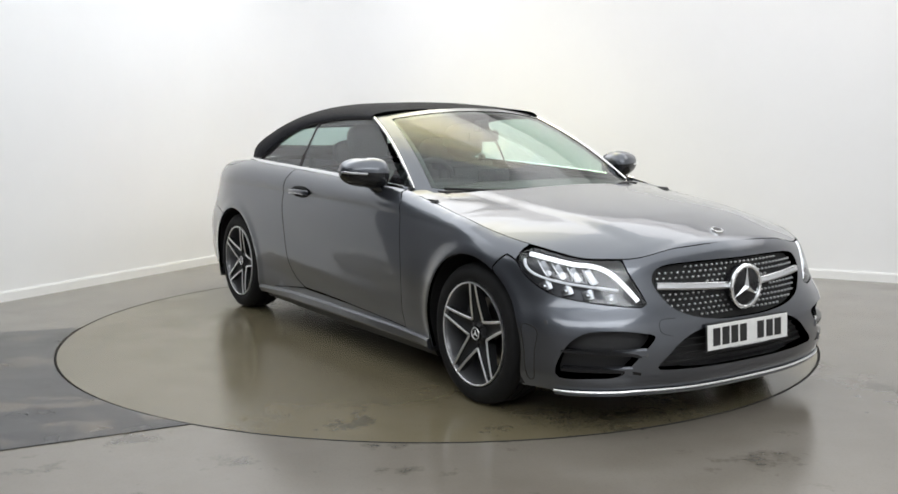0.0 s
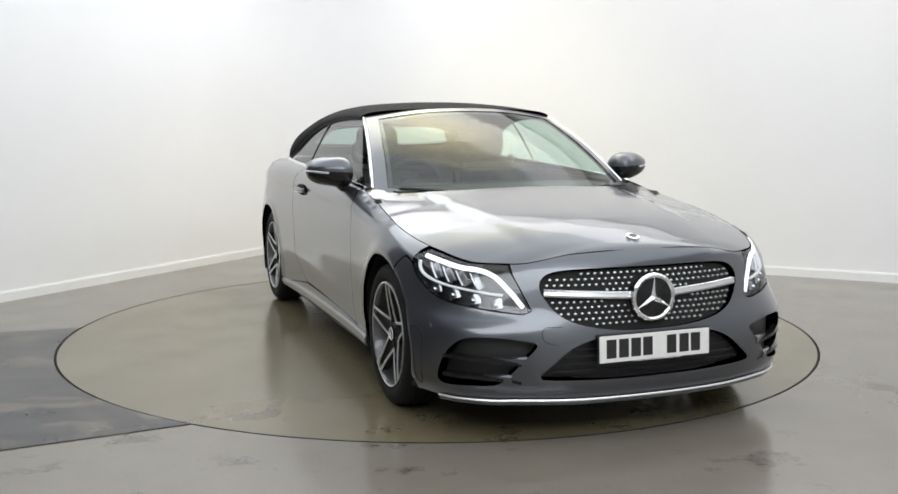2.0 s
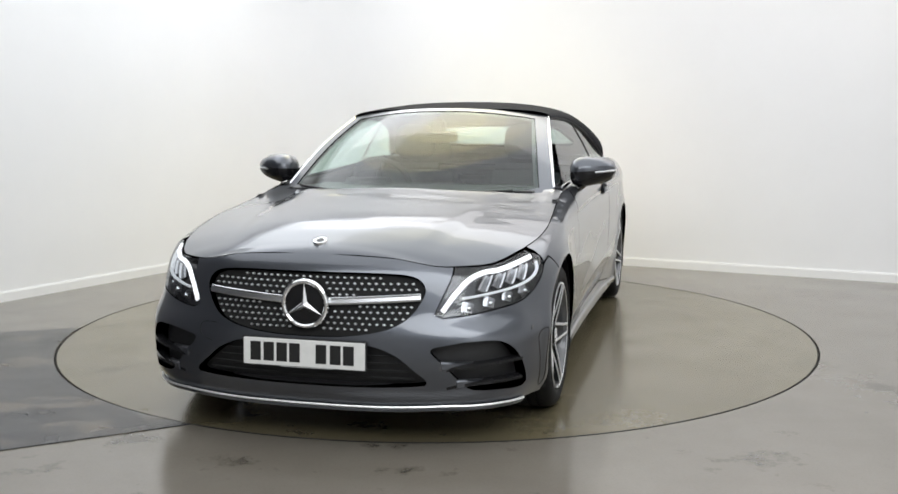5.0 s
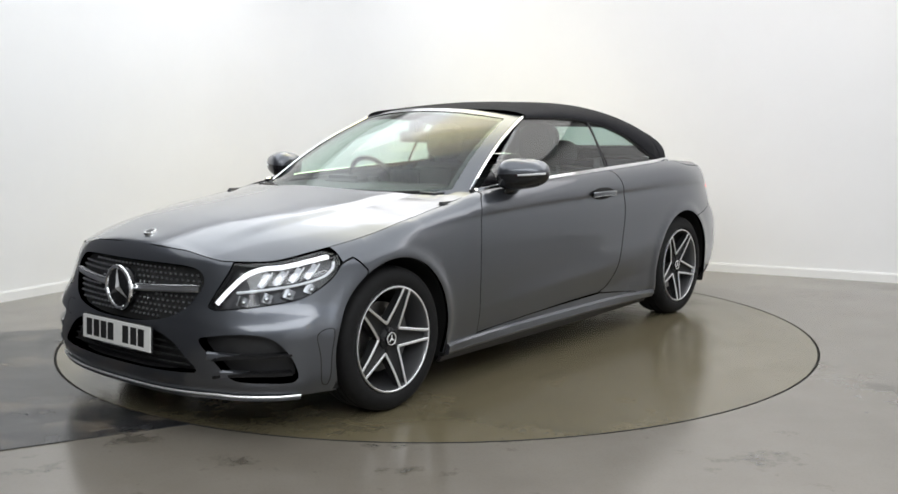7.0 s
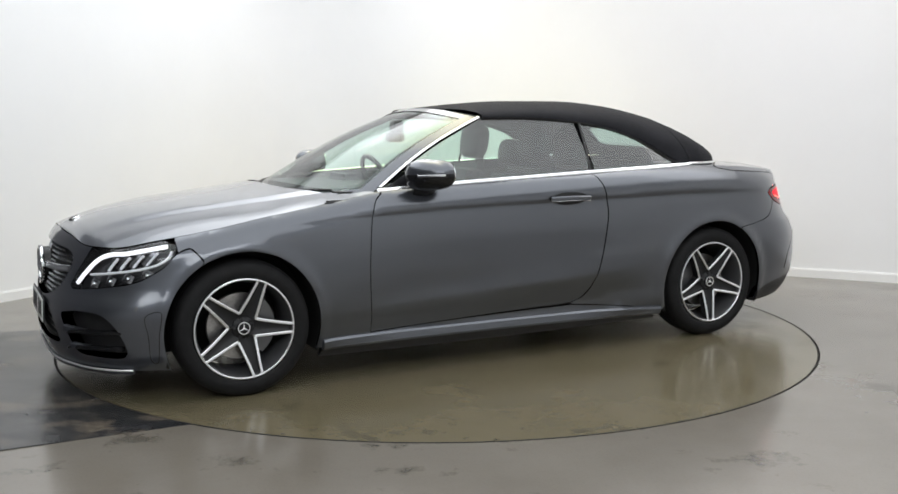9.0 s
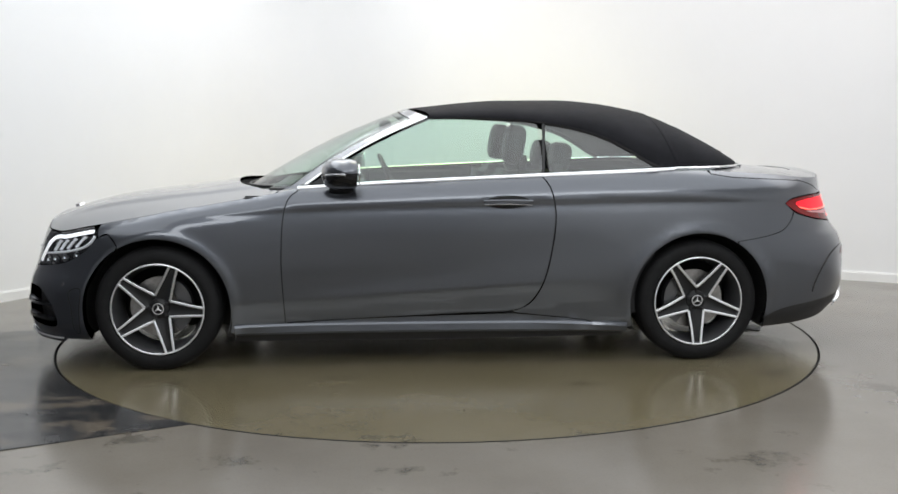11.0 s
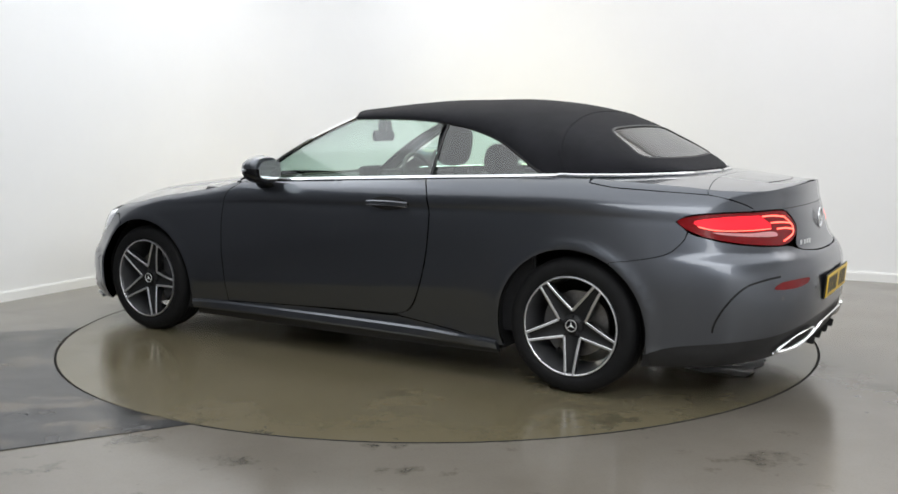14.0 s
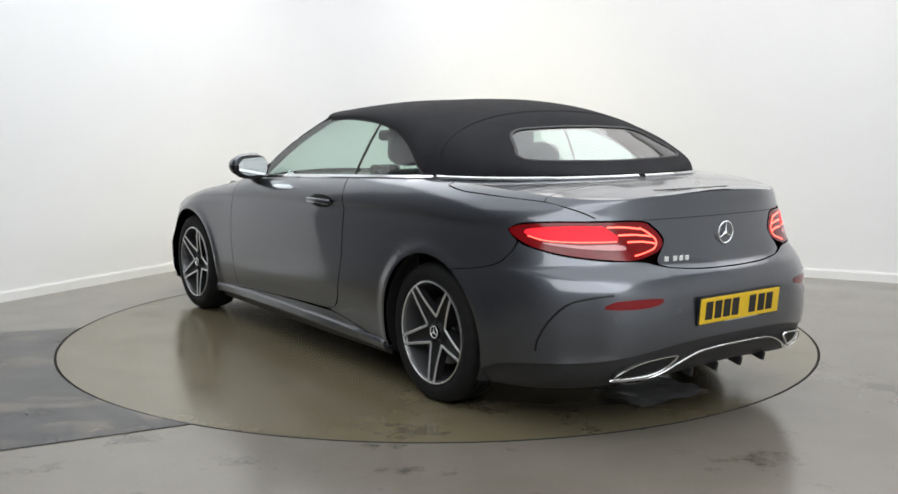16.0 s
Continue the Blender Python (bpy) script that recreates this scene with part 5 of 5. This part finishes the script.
def rear_details():
    for sgn in (1, -1):
        m = (lambda p: np.array(p, float)) if sgn > 0 else mirror_q
        o = q_tail(tail_outline())
        body = panel("tail_lamp", tail_map, m(o), RED_LENS, car, h=0.03, gap=0.002, flange=0.012, lift=0.0, flip=True, label="wrap-around red tail lamp, lit")

        def patch(name, pts, mat, lab, lift=0.0018, closed=True):
            q = smooth_path(q_tail(pts), 0.012, closed=True)
            panel(name, tail_map, m(q), mat, body, h=0.03, gap=0, flange=0.003, lift=lift, flip=True, label=lab)
        patch("tail_light_band", [at_x(-1.975, 0.843), at_x(-2.08, 0.858), at_rear(0.60, 0.860), at_rear(0.575, 0.855), at_rear(0.535, 0.805), at_rear(0.66, 0.803), at_x(-2.06, 0.805), at_x(-1.99, 0.820)], LAMP_RED, "glowing red light band")
        patch("reverse_light", [at_x(-2.05, 0.793), at_rear(0.66, 0.785), at_rear(0.535, 0.786), at_rear(0.515, 0.766), at_rear(0.60, 0.766), at_x(-2.10, 0.780)], RED_PALE, "pale reversing light strip")
        for z0, y0, y1 in ((0.855, 0.565, 0.44), (0.824, 0.53, 0.395), (0.796, 0.50, 0.385)):
            bm = bmesh.new()
            pts = m(smooth_path(q_tail([at_rear(y0, z0), at_rear((y0 + y1) / 2, z0), at_rear(y1, z0 - 0.008)]), 0.01))
            c, n = on_tail(pts, 0.001)
            sweep(bm, c, n, 0.006, 0.002)
            part("light_guide", bm, LAMP_HOT, body, "bright red light guide")
        bm = bmesh.new()
        pts = m(smooth_path(q_tail([at_rear(0.44, 0.852), at_rear(0.402, 0.826), at_rear(0.378, 0.796), at_rear(0.40, 0.765), at_rear(0.484, 0.741)]), 0.01))
        c, n = on_tail(pts, 0.001)
        sweep(bm, c, n, 0.005, 0.002)
        part("light_guide", bm, LAMP_HOT, body, "bright red light guide")
        bm = bmesh.new()
        pts = m(smooth_path(q_tail([at_x(-1.99, 0.818), at_x(-2.06, 0.801), at_rear(0.66, 0.797), at_rear(0.54, 0.799)]), 0.01))
        c, n = on_tail(pts, 0.002)
        sweep(bm, c, n, 0.004, 0.002)
        part("light_guide", bm, LAMP_HOT, body)
        # reflector in the bumper
        q = smooth_path(q_tail([at_rear(0.43, 0.575), at_rear(0.54, 0.577), at_rear(0.625, 0.569), at_rear(0.655, 0.543), at_rear(0.54, 0.539), at_rear(0.445, 0.553)]), 0.01, closed=True)
        panel("rear_reflector", tail_map, m(q), RED_LENS, car, h=0.03, gap=0, flange=0.004, lift=0.0015, flip=True, label="dark red bumper reflector")
        # curved crease at the bumper corner; a black strip stands in for its shade
        bm = bmesh.new()
        pts = smooth_path(q_tail([at_rear(0.62, 0.597), at_rear(0.693, 0.586), at_rear(0.76, 0.557), at_x(-2.13, 0.482), at_x(-2.085, 0.40), at_x(-2.075, 0.355)]), 0.012)
        c, n = on_tail(m(pts), 0.0)
        w = len(c)
        sweep(bm, c, n, 0.009, 0.0012)
        part("bumper_crease_shade", bm, BLACK_GLOSS, car, "black strip drawn as shade in the bumper corner's curved crease")
        # exhaust trim: bright frame round a dark opening
        q = smooth_path(q_tail([at_rear(0.60, 0.256), at_rear(0.575, 0.289), at_rear(0.506, 0.322), at_rear(0.40, 0.338), at_rear(0.352, 0.334), at_rear(0.385, 0.300), at_rear(0.45, 0.266), at_rear(0.53, 0.256)]), 0.01, closed=True)
        c, n = on_tail(m(q), 0.004)
        bm = bmesh.new()
        sweep(bm, c, n, 0.008, 0.008, closed=True)
        ex = part("exhaust_trim", bm, CHROME, car, "bright exhaust tip frame round a dark opening")
        panel("exhaust_opening", tail_map, m(q), DARK, ex, h=0.04, gap=0, flange=0.0, lift=-0.006, flip=True)
        # sensors
        for p in (at_rear(0.62, 0.50), at_rear(0.35, 0.52)):
            bm = bmesh.new()
            a = np.linspace(0, 2 * math.pi, 17)[:-1]
            pp = q_tail([p])[0]
            c, n = on_tail(m([(pp[0] + 0.010 * math.cos(t), pp[1] + 0.010 * math.sin(t)) for t in a]), 0.0012)
            vs = [bm.verts.new(tuple(v)) for v in c]
            bm.faces.new(vs)
            r2 = [bm.verts.new(tuple(v)) for v in c - n * 0.004]
            for i in range(16):
                bm.faces.new((vs[i], r2[i], r2[(i + 1) % 16], vs[(i + 1) % 16]))
            bmesh.ops.recalc_face_normals(bm, faces=bm.faces)
            part("parking_sensor", bm, ALLOY_DARK, car)
    # diffuser below the bumper
    low = [at_x(-1.785, 0.240), at_x(-1.95, 0.295), at_rear(0.63, 0.343), at_rear(0.384, 0.388), at_rear(0.2, 0.402), (QEND, 0.404)]
    a = q_tail(smooth_path(low, 0.02))
    b = q_tail(smooth_path([(QEND, 0.262), at_rear(0.25, 0.250), at_rear(0.55, 0.215), at_x(-2.05, 0.180), at_x(-1.80, 0.165)], 0.02))
    half = np.concatenate([a[::-1], b[::-1][:-1]])
    half = np.concatenate([half[:1] * 0 + a[-1:], a[::-1][1:], b[::-1][:-1], b[:1]])
    full = np.concatenate([half, mirror_q(half[::-1])[1:-1]])
    full = full[np.concatenate([[True], np.linalg.norm(np.diff(full, axis=0), axis=1) > 2e-3])]
    panel("diffuser", tail_map, full, BLACK_PLASTIC, car, h=0.04, gap=0, flange=0.03, lift=-0.008, flip=True, label="black rear diffuser")
    for y in (-0.24, -0.08, 0.08, 0.24):
        bm = bmesh.new()
        rbox(bm, (-2.40, y - 0.008, 0.235), (-2.30, y + 0.008, 0.275), 0.004, pose(0, 0, 0, 0, -14, 0))
        part("diffuser_fin", bm, BLACK_PLASTIC, car)
    bm = bmesh.new()
    hp = q_tail(smooth_path([(QEND, 0.350), at_rear(0.12, 0.349), at_rear(0.24, 0.338), at_rear(0.345, 0.298), at_rear(0.43, 0.256), at_rear(0.52, 0.246), at_rear(0.61, 0.246)], 0.02))
    pts = np.concatenate([mirror_q(hp[::-1]), hp[1:]])
    c, n = on_tail(pts, 0.004)
    sweep(bm, c, n, 0.009, 0.006)
    part("diffuser_strip", bm, CHROME, car, "bright strip across the rear diffuser")
    number_plate(pose(-2.4465, 0, 0.508, 90, 0, -90) @ pose(0, 0, 0, 5, 0, 0), PLATE_Y)
    # boot emblem and model lettering as plain bars
    zc = 0.812
    xx = float(tail_x(zc)) - 0.013
    bm = bmesh.new()
    ring(bm, (xx, 0, zc), 0.046, 0.0035, n=40)
    em = part("boot_emblem", bm, CHROME, car, "round silver boot emblem with three-armed shape")
    bm = bmesh.new()
    star_mark(bm, lambda u, v, d: Vector((xx - 0.002 - d, u, zc + v)), 0.044, 0.0)
    part("emblem_mark", bm, CHROME, em, smooth=False)
    for y in (0.350, 0.308, 0.277, 0.246):
        w = 0.011
        p = q_tail([at_rear(y, 0.721)])
        c, n = on_tail(p, 0.0015)
        bm = bmesh.new()
        rbox(bm, (-0.002, -w, -0.012), (0.002, w, 0.012), 0.001, seg=1)
        ang = math.degrees(math.atan2(n[0][1], n[0][0]))
        bmesh.ops.transform(bm, matrix=Matrix.Translation(Vector(c[0])) @ pose(0, 0, 0, 0, 0, ang), verts=bm.verts)
        part("lettering_bar", bm, CHROME, car)
    # shut line across the boot lid above the lamps
    bm = bmesh.new()
    hp = q_tail(smooth_path([(QEND, 0.884), at_rear(0.2, 0.884), at_rear(0.42, 0.881)], 0.02))
    pts = np.concatenate([mirror_q(hp[::-1]), hp[1:]])
    c, n = on_tail(pts, 0.0)
    sweep(bm, c, n, 0.0035, 0.0006)
    part("boot_seam", bm, DARK, car)
    # black strip laid on the deck in place of the small dark marks there
    bm = bmesh.new()
    pts = np.array([(-2.20 + 0.06 * (y / 0.3) ** 2, y) for y in np.linspace(-0.24, 0.24, 20)])
    c = deck_fn(pts[:, 0], pts[:, 1])
    sweep(bm, c + np.array([0, 0, 0.001]), np.tile([0, 0, 1.0], (20, 1)), 0.010, 0.0015)
    part("deck_strip", bm, BLACK_GLOSS, car)


LAMP_HOT = material("bright_red_light_guide", (1.0, 0.10, 0.07), 0.3, emit=4.0)


# ---- mirrors, handles, wipers ----
def side_details():
    for sgn in (1, -1):
        m = (lambda p: np.array(p, float)) if sgn > 0 else mirror_q
        cx, cy, cz = 0.445, 0.916, 1.016

        def shell(u, v, cut):
            """A rounded mirror housing, blunt behind and tapered outwards."""
            def se(w, e):
                return math.copysign(abs(w) ** e, w)
            a, b = u * 2 * math.pi, (v - 0.5) * math.pi
            X = se(math.cos(b), 0.7) * se(math.cos(a), 0.8) * 0.106
            Y = se(math.cos(b), 0.7) * se(math.sin(a), 0.8) * 0.120
            Z = se(math.sin(b), 0.8) * 0.076
            X = max(X, -0.058)
            taper = 1 - 0.28 * (Y / 0.108) * (1 if X > 0 else 0.35)
            return Vector((cx + X * taper + 0.02 - 0.03 * (Y + 0.108) / 0.216, sgn * (cy + Y), cz + Z * taper + 0.006 * (Y / 0.1)))
        N, M = 40, 22
        for name, v0, v1, mat, lab in (("mirror_cap", 0.505, 1.0, PAINT, "grey painted mirror cap"), ("mirror_base", 0.0, 0.465, BLACK_GLOSS, "black mirror underside")):
            bm = bmesh.new()
            g = [[bm.verts.new(shell(i / N, v0 + (v1 - v0) * j / M, 0)) for i in range(N)] for j in range(M + 1)]
            for j in range(M):
                for i in range(N):
                    bm.faces.new((g[j][i], g[j][(i + 1) % N], g[j + 1][(i + 1) % N], g[j + 1][i]))
            bmesh.ops.remove_doubles(bm, verts=bm.verts, dist=1e-5)
            bmesh.ops.recalc_face_normals(bm, faces=bm.faces)
            ob = part(name, bm, mat, car if name == "mirror_cap" else cap, lab)
            if name == "mirror_cap":
                cap = ob
        bm = bmesh.new()
        g = [[bm.verts.new(shell(i / N, v, 0)) for i in range(N)] for v in (0.46, 0.485, 0.51)]
        for j in range(2):
            for i in range(N):
                bm.faces.new((g[j][i], g[j][(i + 1) % N], g[j + 1][(i + 1) % N], g[j + 1][i]))
        bmesh.ops.recalc_face_normals(bm, faces=bm.faces)
        part("mirror_band", bm, BLACK_GLOSS, cap)
        bm = bmesh.new()
        pts = np.array([tuple(shell(u, 0.49, 0)) for u in np.linspace(0.02, 0.24, 14)])
        nn = pts - np.array([cx, sgn * cy, cz])
        sweep(bm, pts, nn / np.linalg.norm(nn, axis=1, keepdims=True), 0.010, 0.003)
        part("mirror_indicator", bm, SATIN, cap, "slim indicator lens in the mirror")
        # mirror glass at the back
        bm = bmesh.new()
        pts = smooth_path([(-0.085, -0.04), (-0.085, 0.04), (-0.03, 0.052), (0.05, 0.048), (0.088, 0.02), (0.085, -0.025), (0.04, -0.048), (-0.04, -0.05)], 0.01, closed=True)
        solid_from_outline(bm, [tuple(p) for p in pts], lambda a, b, d: Vector((0.383 - 0.09 * (a + 0.1) * 0.3 - 0.002 - d * -1, sgn * (cy + a), cz + b)), 0.006)
        part("mirror_glass", bm, MIRROR, cap, "mirror glass")
        # foot
        bm = bmesh.new()
        rows = []
        for t in np.linspace(0, 1, 8):
            yc, zc_ = 0.832 + 0.062 * t, 0.900 + 0.068 * t ** 0.8
            w, h_ = 0.066 - 0.012 * t, 0.026 + 0.008 * t
            rows.append([bm.verts.new((0.470 + w * math.cos(a), sgn * (yc + 0.2 * h_ * math.sin(a)), zc_ + h_ * math.sin(a))) for a in np.linspace(0, 2 * math.pi, 17)[:-1]])
        for i in range(7):
            for j in range(16):
                bm.faces.new((rows[i][j], rows[i][(j + 1) % 16], rows[i + 1][(j + 1) % 16], rows[i + 1][j]))
        bmesh.ops.recalc_face_normals(bm, faces=bm.faces)
        part("mirror_foot", bm, BLACK_GLOSS, cap, "black mirror foot")
        # door handle over its bowl
        bowl = smooth_path(m([at_x(-0.262, 0.862), at_x(-0.33, 0.892), at_x(-0.40, 0.897), at_x(-0.47, 0.890), at_x(-0.525, 0.864), at_x(-0.47, 0.838), at_x(-0.40, 0.829), at_x(-0.33, 0.834)]), 0.01, closed=True)
        bw = panel("handle_bowl", skirt, bowl, DARK, car, h=0.02, gap=0, flange=0.008, lift=0.005, label="dark door handle recess")
        bm = bmesh.new()
        pts = smooth_path(m([at_x(-0.268, 0.866), at_x(-0.33, 0.868), at_x(-0.40, 0.869), at_x(-0.47, 0.868), at_x(-0.52, 0.866)]), 0.012)
        c, n = on_skirt(pts, 0.0)
        rise = 0.022 * np.sin(np.linspace(0.12, math.pi - 0.12, len(c))) ** 0.5
        c = c + n * (rise[:, None] + 0.004)
        sweep(bm, c, n, 0.024, 0.008)
        h = part("door_handle", bm, PAINT, bw, "grey door handle with a bright edge")
        bm = bmesh.new()
        sweep(bm, c + n * 0.006 + np.array([0, 0, -0.013]), n, 0.004, 0.003)
        part("handle_edge", bm, CHROME, bw)
    # cowl under the screen, wipers
    bm = bmesh.new()
    N = 30
    rows = []
    for k in range(N + 1):
        u = -0.93 + 1.86 * k / N
        a = screen_fn(np.array([u]), np.array([-0.15 + 0.13 * abs(u) ** 2]))[0]
        y = a[1]
        xf = np.interp(abs(y), [0, 0.20, 0.42, 0.62, 0.72], [1.10, 1.09, 1.035, 0.875, 0.81])
        b = (xf, y, float(bonnet_fn(np.array([xf]), np.array([y]))[0][2]) - 0.022)
        rows.append([bm.verts.new((a[0] - 0.03, y, a[2] - 0.025)), bm.verts.new((a[0] + 0.02, y, a[2] - 0.020)), bm.verts.new(b)])
    for k in range(N):
        for j in range(2):
            bm.faces.new((rows[k][j], rows[k + 1][j], rows[k + 1][j + 1], rows[k][j + 1]))
    bmesh.ops.recalc_face_normals(bm, faces=bm.faces)
    part("cowl", bm, BLACK_PLASTIC, car, "black cowl panel below the windscreen")
    for y0, y1, in ((-0.05, -0.62), (0.55, 0.02)):
        bm = bmesh.new()
        u = np.linspace(y0 / 0.74, y1 / 0.74, 16)
        pts = screen_fn(u, -0.085 + 0.085 * np.abs(u) ** 2 + 0.01 * np.linspace(0, 1, 16))
        nn = surface_normals(screen_fn, np.stack([u, np.full(16, 0.05)], -1))
        sweep(bm, pts + nn * 0.006, nn, 0.010, 0.006)
        part("wiper", bm, BLACK_PLASTIC, car, "black wiper")


# ---- cabin ----
def seat(x, y, rear=False):
    w = 0.25 if not rear else 0.27
    zb = 0.30 if not rear else 0.36
    bm = bmesh.new()
    rbox(bm, (x - 0.05, y - w, zb), (x + 0.45, y + w, zb + 0.20), 0.06, pose(0, 0, 0, 0, -6, 0))
    st = part("seat", bm, LEATHER, car, "black leather seat with headrest")
    bm = bmesh.new()
    top = 0.60 if not rear else 0.46
    turn = pose(0, 0, 0, 0, -16 if not rear else -22, 0)
    rbox(bm, (x - 0.20, y - w + 0.01, zb + 0.12), (x - 0.03, y + w - 0.01, zb + 0.12 + top), 0.06, turn)
    for s_ in (-1, 1):
        rbox(bm, (x - 0.15, y + s_ * (w - 0.06) - 0.05, zb + 0.16), (x + 0.02, y + s_ * (w - 0.06) + 0.05, zb + 0.02 + top), 0.045, turn)
    part("backrest", bm, LEATHER, st)
    hx, hz = (x - 0.25, 1.15) if not rear else (x - 0.22, 1.075)
    bm = bmesh.new()
    bmesh.ops.create_uvsphere(bm, u_segments=24, v_segments=16, radius=1.0)
    for v in bm.verts:
        v.co = Vector([math.copysign(abs(k) ** 0.62, k) for k in v.co])
    bmesh.ops.transform(bm, matrix=pose(hx, y, hz, 0, -10, 0) @ Matrix.Diagonal((0.058, 0.135, 0.112 if not rear else 0.085, 1)), verts=bm.verts)
    part("headrest", bm, LEATHER, st)
    return st


def cabin():
    for y in (0.37, -0.37):
        seat(-0.24, y)
        seat(-0.54, y * 0.9, True)
    bm = bmesh.new()
    rbox(bm, (0.30, -0.72, 0.62), (0.92, 0.72, 0.93), 0.06)
    rbox(bm, (0.22, -0.70, 0.45), (0.50, 0.70, 0.80), 0.06)
    dash = part("dashboard", bm, LEATHER, car, "black soft dashboard")
    bm = bmesh.new()
    rbox(bm, (0.33, -0.10, 0.915), (0.36, 0.12, 1.005), 0.01)
    part("dash_screen", bm, BLACK_GLOSS, dash, "glossy black centre display")
    bm = bmesh.new()
    rbox(bm, (0.36, -0.52, 0.90), (0.50, -0.22, 0.965), 0.03)
    part("instrument_hood", bm, LEATHER, dash)
    bm = bmesh.new()
    ring(bm, (0, 0, 0), 0.180, 0.0145, n=48, m=12)
    rbox(bm, (-0.02, -0.175, -0.02), (0.005, 0.175, 0.02), 0.008)
    rbox(bm, (-0.02, -0.02, -0.175), (0.005, 0.02, 0.0), 0.008)
    rbox(bm, (-0.035, -0.065, -0.06), (0.015, 0.065, 0.05), 0.02)
    bmesh.ops.transform(bm, matrix=pose(0.20, -0.37, 0.90, 0, 24, 0), verts=bm.verts)
    part("steering_wheel", bm, LEATHER, car, "black leather steering wheel")
    bm = bmesh.new()
    rbox(bm, (-0.95, -0.12, 0.3), (0.35, 0.12, 0.60), 0.05)
    part("centre_console", bm, LEATHER, car)
    bm = bmesh.new()
    rbox(bm, (-1.52, -0.66, 0.80), (-1.22, 0.66, 0.96), 0.05)
    part("rear_shelf", bm, LEATHER, car)
    bm = bmesh.new()
    rbox(bm, (0.235, -0.115, 1.16), (0.262, 0.115, 1.225), 0.012)
    im = part("rear_view_mirror", bm, BLACK_PLASTIC, car, "black inside mirror below the header")
    bm = bmesh.new()
    rbox(bm, (0.20, -0.035, 1.21), (0.27, 0.035, 1.29), 0.012)
    part("mirror_mount", bm, BLACK_PLASTIC, im)
    # roof lining
    xs = np.concatenate([np.linspace(0.02, -1.30, 24)])
    outer = loop([(x, 0.93) for x in xs], [(x, -0.93) for x in xs[::-1]], step=0.06)
    panel("roof_lining", roof_fn, outer, LEATHER, car, h=0.06, gap=0, flange=0.0, lift=-0.022)
    for sgn in (1, -1):
        # belt buckle seen through the rear side window, and the front seat belt
        bm = bmesh.new()
        rbox(bm, (-0.72, sgn * 0.66 - 0.012, 0.70), (-0.66, sgn * 0.66 + 0.012, 1.05), 0.006)
        part("seat_belt", bm, BLACK_PLASTIC, car)


front_details()
headlights()
rear_details()
side_details()
cabin()


def drip_sheet():
    """A thin crumpled sheet that lies on the table under the car's tail."""
    bm = bmesh.new()
    nx, ny = 14, 20
    g = []
    for i in range(nx + 1):
        row = []
        for j in range(ny + 1):
            x, y = -2.07 + 0.31 * i / nx + 0.012 * math.sin(j * 0.7), -0.29 + 0.46 * j / ny + 0.010 * math.sin(i * 0.9)
            z = 0.006 + 0.010 * noise.noise(Vector((x * 14, y * 14, 0.3))) + 0.006 * noise.noise(Vector((x * 40, y * 40, 2)))
            row.append(bm.verts.new((x + CAR_X, y + CAR_Y, max(0.002, z))))
        g.append(row)
    for i in range(nx):
        for j in range(ny):
            bm.faces.new((g[i][j], g[i + 1][j], g[i + 1][j + 1], g[i][j + 1]))
    r = bmesh.ops.solidify(bm, geom=bm.faces[:], thickness=0.0015)
    bmesh.ops.recalc_face_normals(bm, faces=bm.faces)
    ob = part("plastic_sheet", bm, material("grey_plastic_sheet", (0.45, 0.46, 0.47), 0.2, var=0.15, scale=12), None)
    return tagged(ob, "thin crumpled grey plastic sheet lying on the turntable", "plastic sheet")


sheet = drip_sheet()


def motions():
    """The table and the car on it turn together about the table's centre."""
    walk(table, [(t, pose(0, 0, 0, 0, 0, a)) for t, a in TURN])
    walk(sheet, [(t, pose(0, 0, 0, 0, 0, a)) for t, a in TURN])
    rows = []
    for t, a in TURN:
        c, s_ = math.cos(radians(a)), math.sin(radians(a))
        rows.append((t, pose(c * CAR_X - s_ * CAR_Y, s_ * CAR_X + c * CAR_Y, 0, 0, 0, a)))
    walk(car, rows)


tagged(car, "grey metallic two-door convertible with black fabric roof closed", "car")
motions()
